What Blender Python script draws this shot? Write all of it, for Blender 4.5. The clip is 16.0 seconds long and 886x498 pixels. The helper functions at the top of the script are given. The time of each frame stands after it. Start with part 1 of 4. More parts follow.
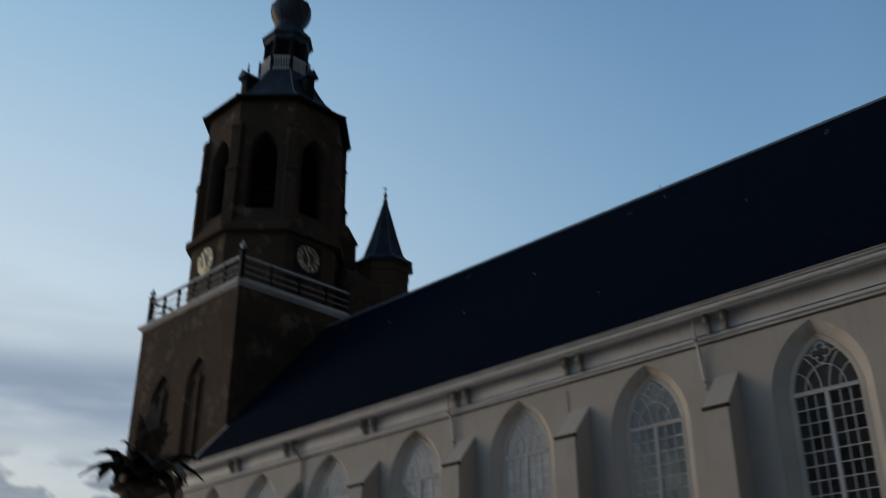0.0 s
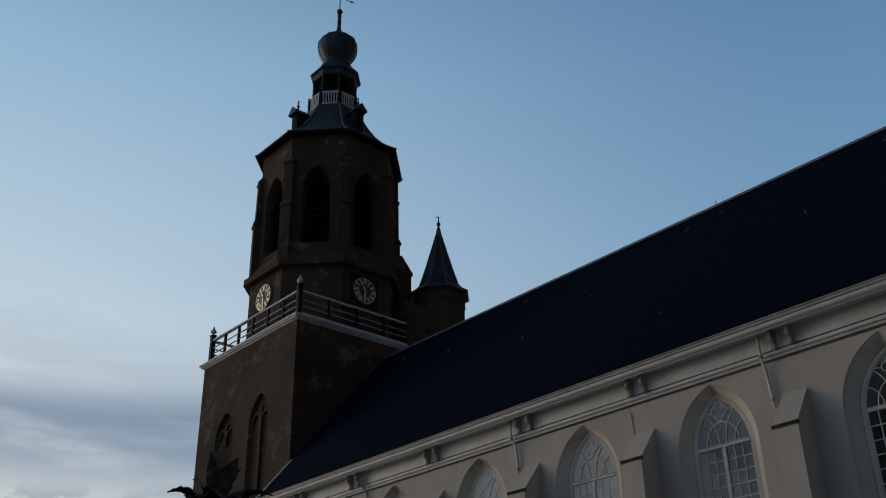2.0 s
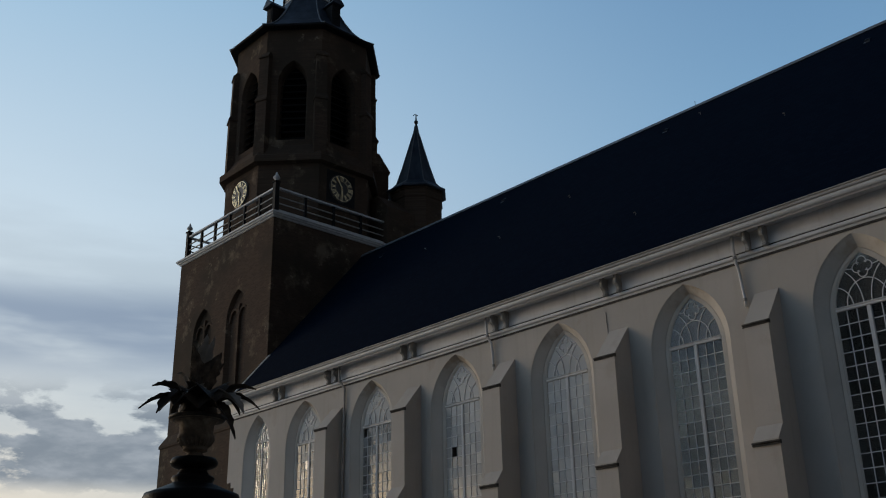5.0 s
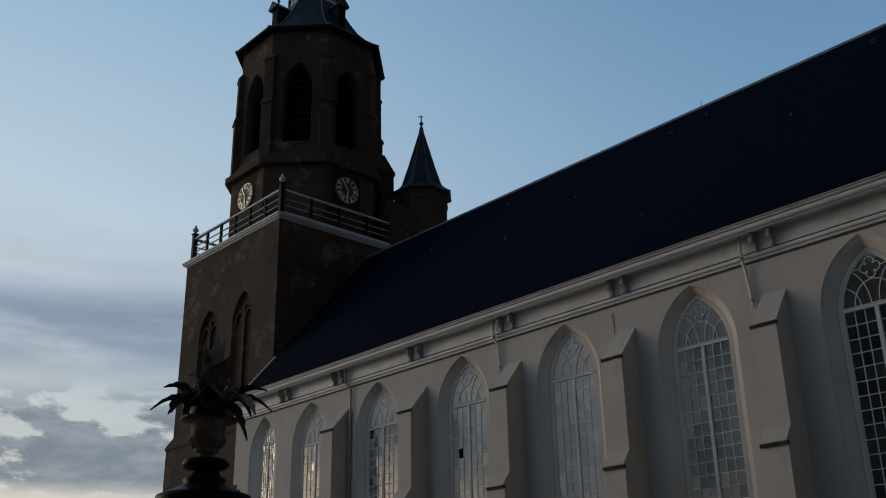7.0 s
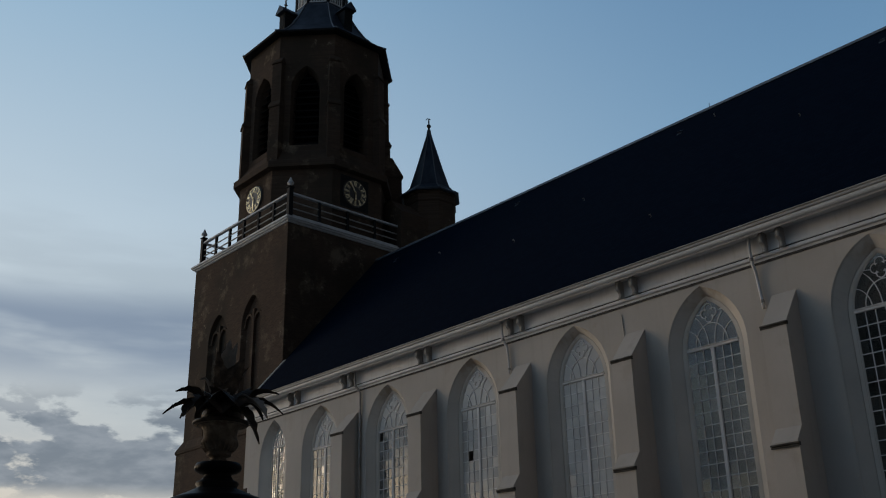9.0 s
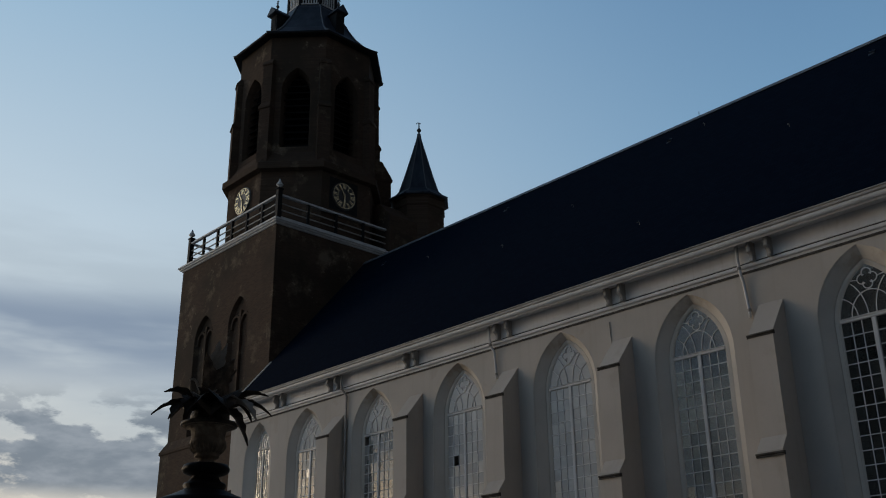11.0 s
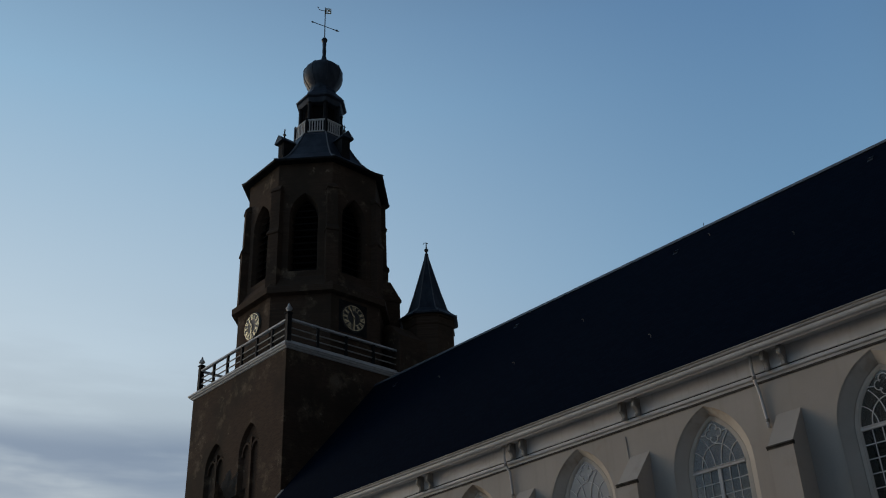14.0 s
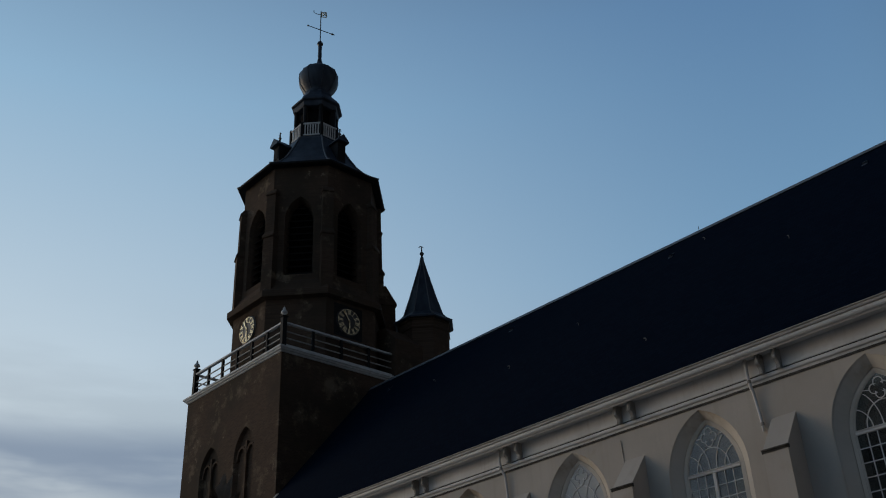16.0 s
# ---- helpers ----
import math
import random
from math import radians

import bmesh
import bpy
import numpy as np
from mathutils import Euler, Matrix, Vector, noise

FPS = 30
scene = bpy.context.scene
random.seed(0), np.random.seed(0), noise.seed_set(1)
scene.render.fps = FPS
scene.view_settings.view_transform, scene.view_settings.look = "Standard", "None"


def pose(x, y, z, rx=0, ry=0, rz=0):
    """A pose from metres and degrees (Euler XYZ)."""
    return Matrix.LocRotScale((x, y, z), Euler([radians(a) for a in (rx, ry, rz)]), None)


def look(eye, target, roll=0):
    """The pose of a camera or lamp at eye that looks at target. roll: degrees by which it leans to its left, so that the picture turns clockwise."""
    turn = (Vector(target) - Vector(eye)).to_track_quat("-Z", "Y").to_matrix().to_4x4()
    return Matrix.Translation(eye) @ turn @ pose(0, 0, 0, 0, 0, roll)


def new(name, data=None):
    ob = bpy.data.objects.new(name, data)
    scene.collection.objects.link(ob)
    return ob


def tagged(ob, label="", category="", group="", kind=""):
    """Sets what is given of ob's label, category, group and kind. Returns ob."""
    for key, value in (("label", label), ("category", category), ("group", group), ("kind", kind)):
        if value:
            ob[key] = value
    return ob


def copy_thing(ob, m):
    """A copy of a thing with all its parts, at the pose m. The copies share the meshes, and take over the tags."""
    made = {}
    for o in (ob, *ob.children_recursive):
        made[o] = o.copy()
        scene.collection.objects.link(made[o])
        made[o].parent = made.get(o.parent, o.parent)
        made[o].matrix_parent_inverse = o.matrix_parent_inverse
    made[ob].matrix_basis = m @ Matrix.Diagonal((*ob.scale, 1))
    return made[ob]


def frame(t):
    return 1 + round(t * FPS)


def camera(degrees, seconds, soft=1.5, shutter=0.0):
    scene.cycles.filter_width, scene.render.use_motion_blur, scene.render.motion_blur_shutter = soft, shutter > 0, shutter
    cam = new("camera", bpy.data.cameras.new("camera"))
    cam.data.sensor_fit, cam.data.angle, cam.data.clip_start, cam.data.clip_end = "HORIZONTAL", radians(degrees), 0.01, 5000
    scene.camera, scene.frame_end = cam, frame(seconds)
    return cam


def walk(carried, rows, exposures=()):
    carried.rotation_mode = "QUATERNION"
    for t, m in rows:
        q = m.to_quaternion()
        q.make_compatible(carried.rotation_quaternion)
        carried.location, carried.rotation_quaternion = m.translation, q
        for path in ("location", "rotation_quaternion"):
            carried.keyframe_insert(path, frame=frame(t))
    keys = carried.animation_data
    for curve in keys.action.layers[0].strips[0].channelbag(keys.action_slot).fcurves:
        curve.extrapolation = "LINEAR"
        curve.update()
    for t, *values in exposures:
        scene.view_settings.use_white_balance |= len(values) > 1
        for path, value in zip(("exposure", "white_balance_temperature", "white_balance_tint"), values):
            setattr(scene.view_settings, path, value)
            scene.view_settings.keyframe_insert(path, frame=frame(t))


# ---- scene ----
cam = camera(47.78, 16.0, soft=1.05, shutter=0.6)
PATH = [
    (0.0, pose(0.086, -0.086, 1.600, 115.76, 0.07, -44.84)),
    (0.1, pose(0.088, -0.084, 1.600, 116.59, 1.01, -43.80)),
    (0.2, pose(0.088, -0.084, 1.600, 117.37, 1.82, -43.32)),
    (0.3, pose(0.090, -0.082, 1.600, 117.40, 2.51, -42.47)),
    (0.5, pose(0.086, -0.076, 1.600, 117.96, 2.96, -41.53)),
    (1.0, pose(0.081, -0.071, 1.600, 118.73, 2.07, -41.24)),
    (1.5, pose(0.066, -0.058, 1.600, 118.42, 1.51, -40.97)),
    (2.0, pose(0.046, -0.040, 1.600, 117.36, 0.93, -40.99)),
    (2.5, pose(0.039, -0.034, 1.600, 116.67, 0.68, -41.18)),
    (3.0, pose(0.020, -0.018, 1.600, 116.59, 0.79, -42.15)),
    (3.5, pose(0.014, -0.013, 1.600, 116.39, 0.70, -42.31)),
    (4.0, pose(-0.005, 0.005, 1.600, 116.20, 0.50, -42.51)),
    (4.1, pose(-0.005, 0.005, 1.600, 115.43, 0.40, -42.41)),
    (4.2, pose(-0.005, 0.005, 1.600, 113.70, 0.27, -42.63)),
    (4.3, pose(-0.010, 0.009, 1.600, 112.16, 0.09, -43.11)),
    (4.5, pose(-0.015, 0.014, 1.600, 111.86, 0.11, -42.70)),
    (5.0, pose(0.000, -0.000, 1.600, 111.54, 1.02, -42.46)),
    (5.2, pose(-0.005, 0.005, 1.600, 111.40, 0.83, -42.24)),
    (7.5, pose(-0.046, 0.042, 1.600, 111.64, 1.07, -42.17)),
    (7.7, pose(-0.046, 0.042, 1.600, 111.37, 1.13, -41.95)),
    (7.8, pose(-0.046, 0.041, 1.600, 111.05, 0.69, -41.77)),
    (7.9, pose(-0.047, 0.042, 1.600, 110.93, 0.67, -41.39)),
    (8.0, pose(-0.047, 0.041, 1.600, 110.96, 0.72, -40.98)),
    (8.1, pose(-0.049, 0.042, 1.600, 111.27, 0.78, -40.72)),
    (8.2, pose(-0.051, 0.044, 1.600, 111.19, 0.94, -40.91)),
    (8.3, pose(-0.054, 0.046, 1.600, 111.25, 0.99, -40.90)),
    (8.5, pose(-0.060, 0.052, 1.600, 111.23, 1.15, -41.05)),
    (9.0, pose(-0.062, 0.055, 1.600, 111.78, 1.17, -41.64)),
    (11.5, pose(-0.093, 0.086, 1.600, 112.09, 0.63, -42.68)),
    (11.7, pose(-0.090, 0.082, 1.600, 113.64, 0.71, -42.31)),
    (11.9, pose(-0.086, 0.076, 1.600, 115.49, 1.12, -41.57)),
    (12.0, pose(-0.086, 0.076, 1.600, 116.92, 0.87, -41.53)),
    (12.2, pose(-0.087, 0.075, 1.600, 118.73, 1.63, -40.91)),
    (12.5, pose(-0.087, 0.075, 1.600, 119.32, 1.41, -40.69)),
    (13.0, pose(-0.087, 0.075, 1.600, 118.99, 1.62, -40.73)),
    (13.5, pose(-0.086, 0.076, 1.600, 118.77, 2.02, -41.29)),
    (14.0, pose(-0.086, 0.076, 1.600, 118.84, 2.10, -41.34)),
    (14.5, pose(-0.086, 0.076, 1.600, 118.82, 2.04, -41.50)),
    (15.0, pose(-0.086, 0.076, 1.600, 118.82, 2.11, -41.50)),
    (15.5, pose(-0.086, 0.076, 1.600, 118.87, 2.19, -41.55)),
    (16.0, pose(-0.086, 0.076, 1.600, 119.04, 2.19, -41.59)),
]
EXPOSURE = [(0.0, 0.12), (0.5, 0.03), (2.5, 0.0), (4.0, 0.01), (4.5, 0.22), (5.0, 0.18), (7.5, -0.05), (8.0, -0.09), (9.0, -0.05), (11.5, 0.0), (12.0, 0.0), (12.5, -0.02), (14.5, -0.02), (16.0, -0.02)]
walk(cam, PATH, EXPOSURE)

# ---- world and sun: dusk, the sun low behind cloud in the west ----
SUN_YAW = 20.0          # degrees to the left of the nave's axis
SUN_DIR = Vector((-math.sin(radians(SUN_YAW)), math.cos(radians(SUN_YAW)), 0.0))


class Nodes:
    """Short hand for building node trees."""

    def __init__(self, tree):
        self.tree = tree
        tree.nodes.clear()

    def add(self, kind, inputs=None, operation=""):
        n = self.tree.nodes.new(kind)
        if operation:
            n.operation = operation
        for k, v in (inputs or {}).items():
            if isinstance(v, bpy.types.NodeSocket):
                self.tree.links.new(v, n.inputs[k])
            else:
                n.inputs[k].default_value = v
        return n

    def math(self, op, a, b=0.0, clamp=False):
        n = self.add("ShaderNodeMath", {0: a, 1: b}, op)
        n.use_clamp = clamp
        return n.outputs[0]

    def ramp(self, fac, stops):
        n = self.add("ShaderNodeValToRGB", {"Fac": fac})
        el = n.color_ramp.elements
        while len(el) < len(stops):
            el.new(0.5)
        for e, (p, c) in zip(el, stops):
            e.position = p
            e.color = (*c, 1) if len(c) == 3 else c
        return n.outputs["Color"]

    def range(self, v, a, b, c=0.0, d=1.0, smooth=True):
        n = self.add("ShaderNodeMapRange", {"Value": v, "From Min": a, "From Max": b, "To Min": c, "To Max": d})
        n.interpolation_type = "SMOOTHSTEP" if smooth else "LINEAR"
        return n.outputs[0]

    def mix(self, fac, a, b, blend="MIX"):
        n = self.add("ShaderNodeMix")
        n.data_type, n.blend_type = "RGBA", blend
        for sock, v in ((n.inputs["Factor"], fac), (n.inputs[6], a), (n.inputs[7], b)):
            if isinstance(v, bpy.types.NodeSocket):
                self.tree.links.new(v, sock)
            else:
                sock.default_value = v if isinstance(v, float) else (*v, 1)
        return n.outputs[2]


def make_world():
    world = bpy.data.worlds.new("dusk_sky")
    scene.world = world
    world.use_nodes = True
    g = Nodes(world.node_tree)
    co = g.add("ShaderNodeTexCoord").outputs["Generated"]
    xyz = g.add("ShaderNodeSeparateXYZ", {0: co})
    x, y, z = xyz.outputs
    flat = g.math("MAXIMUM", g.math("SQRT", g.math("ADD", g.math("MULTIPLY", x, x), g.math("MULTIPLY", y, y))), 0.02)
    toward = g.math("DIVIDE", g.math("ADD", g.math("MULTIPLY", x, SUN_DIR.x), g.math("MULTIPLY", y, SUN_DIR.y)), flat)
    height = g.math("ABSOLUTE", z)
    # clear sky: bright side round the set sun, deep blue side away from it
    bright = g.ramp(height, [(0.0, (0.60, 0.55, 0.48)), (0.13, (0.47, 0.49, 0.49)), (0.22, (0.52, 0.56, 0.58)), (0.36, (0.52, 0.62, 0.70)),
                             (0.60, (0.26, 0.43, 0.60)), (0.74, (0.125, 0.225, 0.37)), (1.0, (0.03, 0.05, 0.085))])
    deep = g.ramp(height, [(0.0, (0.20, 0.29, 0.36)), (0.2, (0.22, 0.36, 0.49)), (0.45, (0.155, 0.30, 0.47)),
                           (0.66, (0.092, 0.198, 0.365)), (0.80, (0.045, 0.085, 0.155)), (1.0, (0.022, 0.037, 0.066))])
    night = g.ramp(height, [(0.0, (0.034, 0.033, 0.035)), (0.4, (0.027, 0.030, 0.038)), (1.0, (0.018, 0.027, 0.045))])
    side = g.range(toward, 0.00, 0.92)
    sky = g.mix(side, deep, bright)
    sky = g.mix(g.range(toward, -0.45, 0.02, 1.0, 0.0), sky, night)
    air = g.add("ShaderNodeTexSky")
    air.sky_type, air.sun_disc = "NISHITA", False
    air.sun_elevation, air.sun_rotation = radians(2.0), radians(-SUN_YAW)
    air.dust_density = 2.0
    dusk = g.range(toward, -0.75, 0.15, 0.2, 1.0)
    sky = g.mix(dusk, sky, g.mix(1.0, sky, g.mix(1.0, air.outputs[0], (0.03, 0.03, 0.03), "MULTIPLY"), "ADD"))
    # cloud sheets, drawn out along the horizon
    warp = g.add("ShaderNodeTexNoise", {"Vector": co, "Scale": 3.0, "Detail": 3.0}).outputs["Color"]
    bent = g.add("ShaderNodeVectorMath", {0: co, 1: g.add("ShaderNodeVectorMath", {0: warp, 1: (0.10, 0.10, 0.03)}, operation="MULTIPLY").outputs[0]}, operation="ADD").outputs[0]
    long = g.add("ShaderNodeMapping", {"Vector": bent, "Location": (0.35, 0.1, 0.2), "Scale": (2.2, 2.2, 12.0)}).outputs[0]
    sheet = g.add("ShaderNodeTexNoise", {"Vector": long, "Scale": 1.6, "Detail": 6.0, "Roughness": 0.5}).outputs["Fac"]
    low = g.range(height, 0.26, 0.46, 1.0, 0.0)
    veil = g.math("MULTIPLY", g.range(sheet, 0.38, 0.60), g.math("MULTIPLY", low, g.range(height, 0.17, 0.26, 0.35, 1.0)))
    sky = g.mix(g.math("MULTIPLY", veil, 0.6), sky, (0.33, 0.40, 0.47))
    streak = g.add("ShaderNodeTexNoise", {"Vector": g.add("ShaderNodeMapping", {"Vector": bent, "Location": (0.9, 0.2, 0.7), "Scale": (2.4, 2.4, 12.0)}).outputs[0], "Scale": 1.5, "Detail": 5.0, "Roughness": 0.48}).outputs["Fac"]
    band = g.math("MULTIPLY", g.range(streak, 0.30, 0.56), g.math("MULTIPLY", g.range(height, 0.215, 0.275), g.range(height, 0.295, 0.335, 1.0, 0.0)))
    sky = g.mix(g.math("MULTIPLY", band, 0.82), sky, (0.19, 0.255, 0.36))
    puff = g.add("ShaderNodeMapping", {"Vector": bent, "Location": (4.1, 2.3, 1.4), "Scale": (8.5, 8.5, 23.0)}).outputs[0]
    heap = g.add("ShaderNodeTexNoise", {"Vector": puff, "Scale": 1.7, "Detail": 7.0, "Roughness": 0.58}).outputs["Fac"]
    # the afterglow on the horizon, seen through the gaps of the cloud deck
    glow = g.math("MULTIPLY", g.range(toward, 0.45, 0.97), g.range(height, 0.06, 0.22, 1.0, 0.0))
    sky = g.mix(g.math("MULTIPLY", glow, 0.8), sky, (0.92, 0.78, 0.59))
    core = g.math("MULTIPLY", g.range(toward, 0.86, 0.98), g.range(height, 0.11, 0.205, 1.0, 0.0))
    sky = g.mix(core, sky, (2.9, 2.2, 1.4))
    thick = g.math("MULTIPLY", g.range(height, 0.135, 0.16), g.range(height, 0.165, 0.215, 1.0, 0.0))
    mass = g.math("ADD", heap, g.math("MULTIPLY", thick, 0.125))
    deck = g.math("MULTIPLY", g.range(mass, 0.445, 0.545), g.math("MULTIPLY", g.range(height, 0.128, 0.15), g.range(height, 0.20, 0.245, 1.0, 0.0)))
    gap = g.math("MULTIPLY", g.range(toward, 0.87, 0.945), g.range(height, 0.165, 0.205, 1.0, 0.0))
    deck = g.math("MULTIPLY", deck, g.math("SUBTRACT", 1.0, g.math("MULTIPLY", gap, 0.85)))      # the deck breaks open over the set sun
    fold = g.add("ShaderNodeTexNoise", {"Vector": g.add("ShaderNodeMapping", {"Vector": bent, "Location": (0.3, 1.9, 0.8), "Scale": (11.0, 11.0, 34.0)}).outputs[0], "Scale": 1.5, "Detail": 6.0, "Roughness": 0.55}).outputs["Fac"]
    sky = g.mix(g.math("MULTIPLY", deck, 0.9), sky, g.mix(g.range(fold, 0.35, 0.68), (0.165, 0.205, 0.255), (0.28, 0.32, 0.37)))
    edge = g.math("MULTIPLY", g.range(mass, 0.37, 0.44), g.range(mass, 0.44, 0.50, 1.0, 0.0))
    edge = g.math("MULTIPLY", g.math("MULTIPLY", edge, glow), g.range(height, 0.12, 0.16))
    sky = g.mix(g.math("MULTIPLY", edge, 0.85), sky, (0.80, 0.75, 0.71))
    bg = g.add("ShaderNodeBackground", {"Color": sky, "Strength": 1.0})
    out = g.add("ShaderNodeOutputWorld", {"Surface": bg.outputs[0]})
    return world


make_world()
sun = new("sun", bpy.data.lights.new("sun", "SUN"))
sun.data.energy, sun.data.angle, sun.data.color = 0.6, radians(25), (1.0, 0.82, 0.62)
sun.matrix_basis = look(SUN_DIR * 50 + Vector((0, 0, 9)), (0, 0, 0))


# ---- materials ----
def material(name, build):
    m = bpy.data.materials.new(name)
    m.use_nodes = True
    g = Nodes(m.node_tree)
    shader = build(g)
    g.add("ShaderNodeOutputMaterial", {"Surface": shader})
    return m


def world_xyz(g, scale=(1, 1, 1)):
    p = g.add("ShaderNodeNewGeometry").outputs["Position"]
    return g.add("ShaderNodeMapping", {"Vector": p, "Scale": scale}).outputs[0]


def noise_of(g, vec, scale, detail=4.0, rough=0.55):
    return g.add("ShaderNodeTexNoise", {"Vector": vec, "Scale": scale, "Detail": detail, "Roughness": rough}).outputs["Fac"]


def bumped(g, height, strength, distance):
    return g.add("ShaderNodeBump", {"Height": height, "Strength": strength, "Distance": distance}).outputs[0]


def surface(g, color, rough, normal=None, metal=0.0, spec=0.5):
    ins = {"Base Color": color, "Roughness": rough, "Metallic": metal, "Specular IOR Level": spec}
    if normal is not None:
        ins["Normal"] = normal
    return g.add("ShaderNodeBsdfPrincipled", ins).outputs[0]


def mat_plaster(g):
    p = world_xyz(g)
    blotch = noise_of(g, p, 0.45, 4)
    grain = noise_of(g, p, 9.0, 5)
    streak = noise_of(g, world_xyz(g, (2.2, 2.2, 0.18)), 1.6, 5)
    c = g.ramp(blotch, [(0.3, (0.41, 0.37, 0.328)), (0.7, (0.482, 0.438, 0.393))])
    c = g.mix(g.math("MULTIPLY", g.range(streak, 0.50, 0.72), 0.30), c, (0.36, 0.315, 0.265))
    c = g.mix(g.math("MULTIPLY", g.range(grain, 0.5, 0.75), 0.12), c, (0.34, 0.32, 0.29))
    rust = g.math("MULTIPLY", g.range(noise_of(g, p, 0.9, 6), 0.60, 0.72), 0.28)
    c = g.mix(rust, c, (0.31, 0.235, 0.175))
    return surface(g, c, 0.9, bumped(g, grain, 0.25, 0.02), spec=0.2)


def mat_limewash(g):
    p = world_xyz(g)
    streak = noise_of(g, world_xyz(g, (3, 3, 0.25)), 1.8, 5)
    c = g.ramp(noise_of(g, p, 0.8, 4), [(0.3, (0.44, 0.405, 0.362)), (0.7, (0.52, 0.480, 0.430))])
    c = g.mix(g.math("MULTIPLY", g.range(streak, 0.5, 0.75), 0.22), c, (0.38, 0.37, 0.34))
    # rust-brown run-off at the crowns of the arches
    z = g.add("ShaderNodeSeparateXYZ", {0: p}).outputs[2]
    crown = g.math("MULTIPLY", g.range(z, 9.75, 10.35), g.range(noise_of(g, p, 2.2, 5), 0.38, 0.62))
    c = g.mix(g.math("MULTIPLY", crown, 0.6), c, (0.25, 0.17, 0.10))
    return surface(g, c, 0.85, bumped(g, noise_of(g, p, 14.0, 4), 0.2, 0.015), spec=0.25)


def mat_white_paint(g):
    p = world_xyz(g)
    streak = noise_of(g, world_xyz(g, (4, 4, 0.6)), 2.0, 5)
    c = g.ramp(noise_of(g, p, 1.3, 4), [(0.3, (0.525, 0.512, 0.508)), (0.7, (0.63, 0.617, 0.612))])
    c = g.mix(g.math("MULTIPLY", g.range(streak, 0.52, 0.75), 0.35), c, (0.40, 0.37, 0.33))
    return surface(g, c, 0.5, bumped(g, noise_of(g, p, 25.0, 3), 0.1, 0.01), spec=0.4)


def mat_weathered_and_shade(g):
    c = g.ramp(noise_of(g, world_xyz(g, (2, 0.5, 2)), 2.2, 6), [(0.3, (0.21, 0.195, 0.178)), (0.7, (0.36, 0.335, 0.31))])
    return surface(g, c, 0.6, spec=0.4)


def mat_brick(g):
    p = world_xyz(g)
    xyz = g.add("ShaderNodeSeparateXYZ", {0: p})
    run = g.math("ADD", xyz.outputs[0], xyz.outputs[1])
    uv = g.add("ShaderNodeCombineXYZ", {0: run, 1: xyz.outputs[2], 2: 0.0}).outputs[0]
    b = g.add("ShaderNodeTexBrick", {"Vector": uv, "Color1": (0.057, 0.037, 0.026, 1), "Color2": (0.081, 0.053, 0.037, 1), "Mortar": (0.072, 0.051, 0.038, 1),
                                     "Scale": 1.0, "Mortar Size": 0.008, "Brick Width": 0.22, "Row Height": 0.068, "Bias": -0.1})
    b.offset = 0.5
    blotch = noise_of(g, p, 0.35, 6, 0.6)
    c = g.mix(g.range(blotch, 0.42, 0.68), b.outputs["Color"], (0.045, 0.034, 0.025))
    pale = noise_of(g, p, 0.9, 7, 0.65)
    c = g.mix(g.math("MULTIPLY", g.range(pale, 0.54, 0.72), 0.6), c, (0.20, 0.155, 0.11))
    fleck = noise_of(g, p, 3.2, 5, 0.7)
    c = g.mix(g.math("MULTIPLY", g.math("MULTIPLY", g.range(fleck, 0.58, 0.68), g.range(pale, 0.50, 0.62)), 0.6), c, (0.27, 0.215, 0.16))
    return surface(g, c, 0.92, bumped(g, noise_of(g, p, 6.0, 6), 0.3, 0.02), spec=0.12)


def mat_slate(g):
    p = world_xyz(g)
    xyz = g.add("ShaderNodeSeparateXYZ", {0: p})
    uv = g.add("ShaderNodeCombineXYZ", {0: xyz.outputs[1], 1: g.math("MULTIPLY", xyz.outputs[2], 1.3), 2: 0.0}).outputs[0]
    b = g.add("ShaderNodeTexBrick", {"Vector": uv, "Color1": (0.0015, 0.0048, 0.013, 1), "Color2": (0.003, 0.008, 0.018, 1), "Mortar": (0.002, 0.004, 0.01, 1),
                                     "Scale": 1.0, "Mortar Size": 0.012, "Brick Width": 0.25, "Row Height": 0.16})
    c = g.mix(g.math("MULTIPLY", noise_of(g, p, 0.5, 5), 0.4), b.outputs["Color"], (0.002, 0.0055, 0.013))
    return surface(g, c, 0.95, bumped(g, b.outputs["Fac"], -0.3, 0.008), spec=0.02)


def mat_lead(g):
    p = world_xyz(g)
    c = g.ramp(noise_of(g, world_xyz(g, (1, 1, 0.4)), 2.5, 5), [(0.3, (0.013, 0.019, 0.030)), (0.7, (0.042, 0.054, 0.074))])
    return surface(g, c, 0.45, bumped(g, noise_of(g, p, 5.0, 4), 0.25, 0.03), spec=0.22)


def mat_ridge(g):
    c = g.ramp(noise_of(g, world_xyz(g), 3.0, 4), [(0.3, (0.07, 0.08, 0.095)), (0.7, (0.13, 0.145, 0.16))])
    return surface(g, c, 0.5)


def mat_iron(g):
    c = g.ramp(noise_of(g, world_xyz(g), 7.0, 4), [(0.3, (0.012, 0.012, 0.013)), (0.75, (0.028, 0.026, 0.024))])
    return surface(g, c, 0.5, bumped(g, noise_of(g, world_xyz(g), 40.0, 3), 0.15, 0.003), spec=0.5)


def mat_grey_wood(g):
    c = g.ramp(noise_of(g, world_xyz(g, (1, 1, 4)), 3.0, 5), [(0.3, (0.36, 0.36, 0.36)), (0.7, (0.56, 0.56, 0.555))])
    return surface(g, c, 0.6)


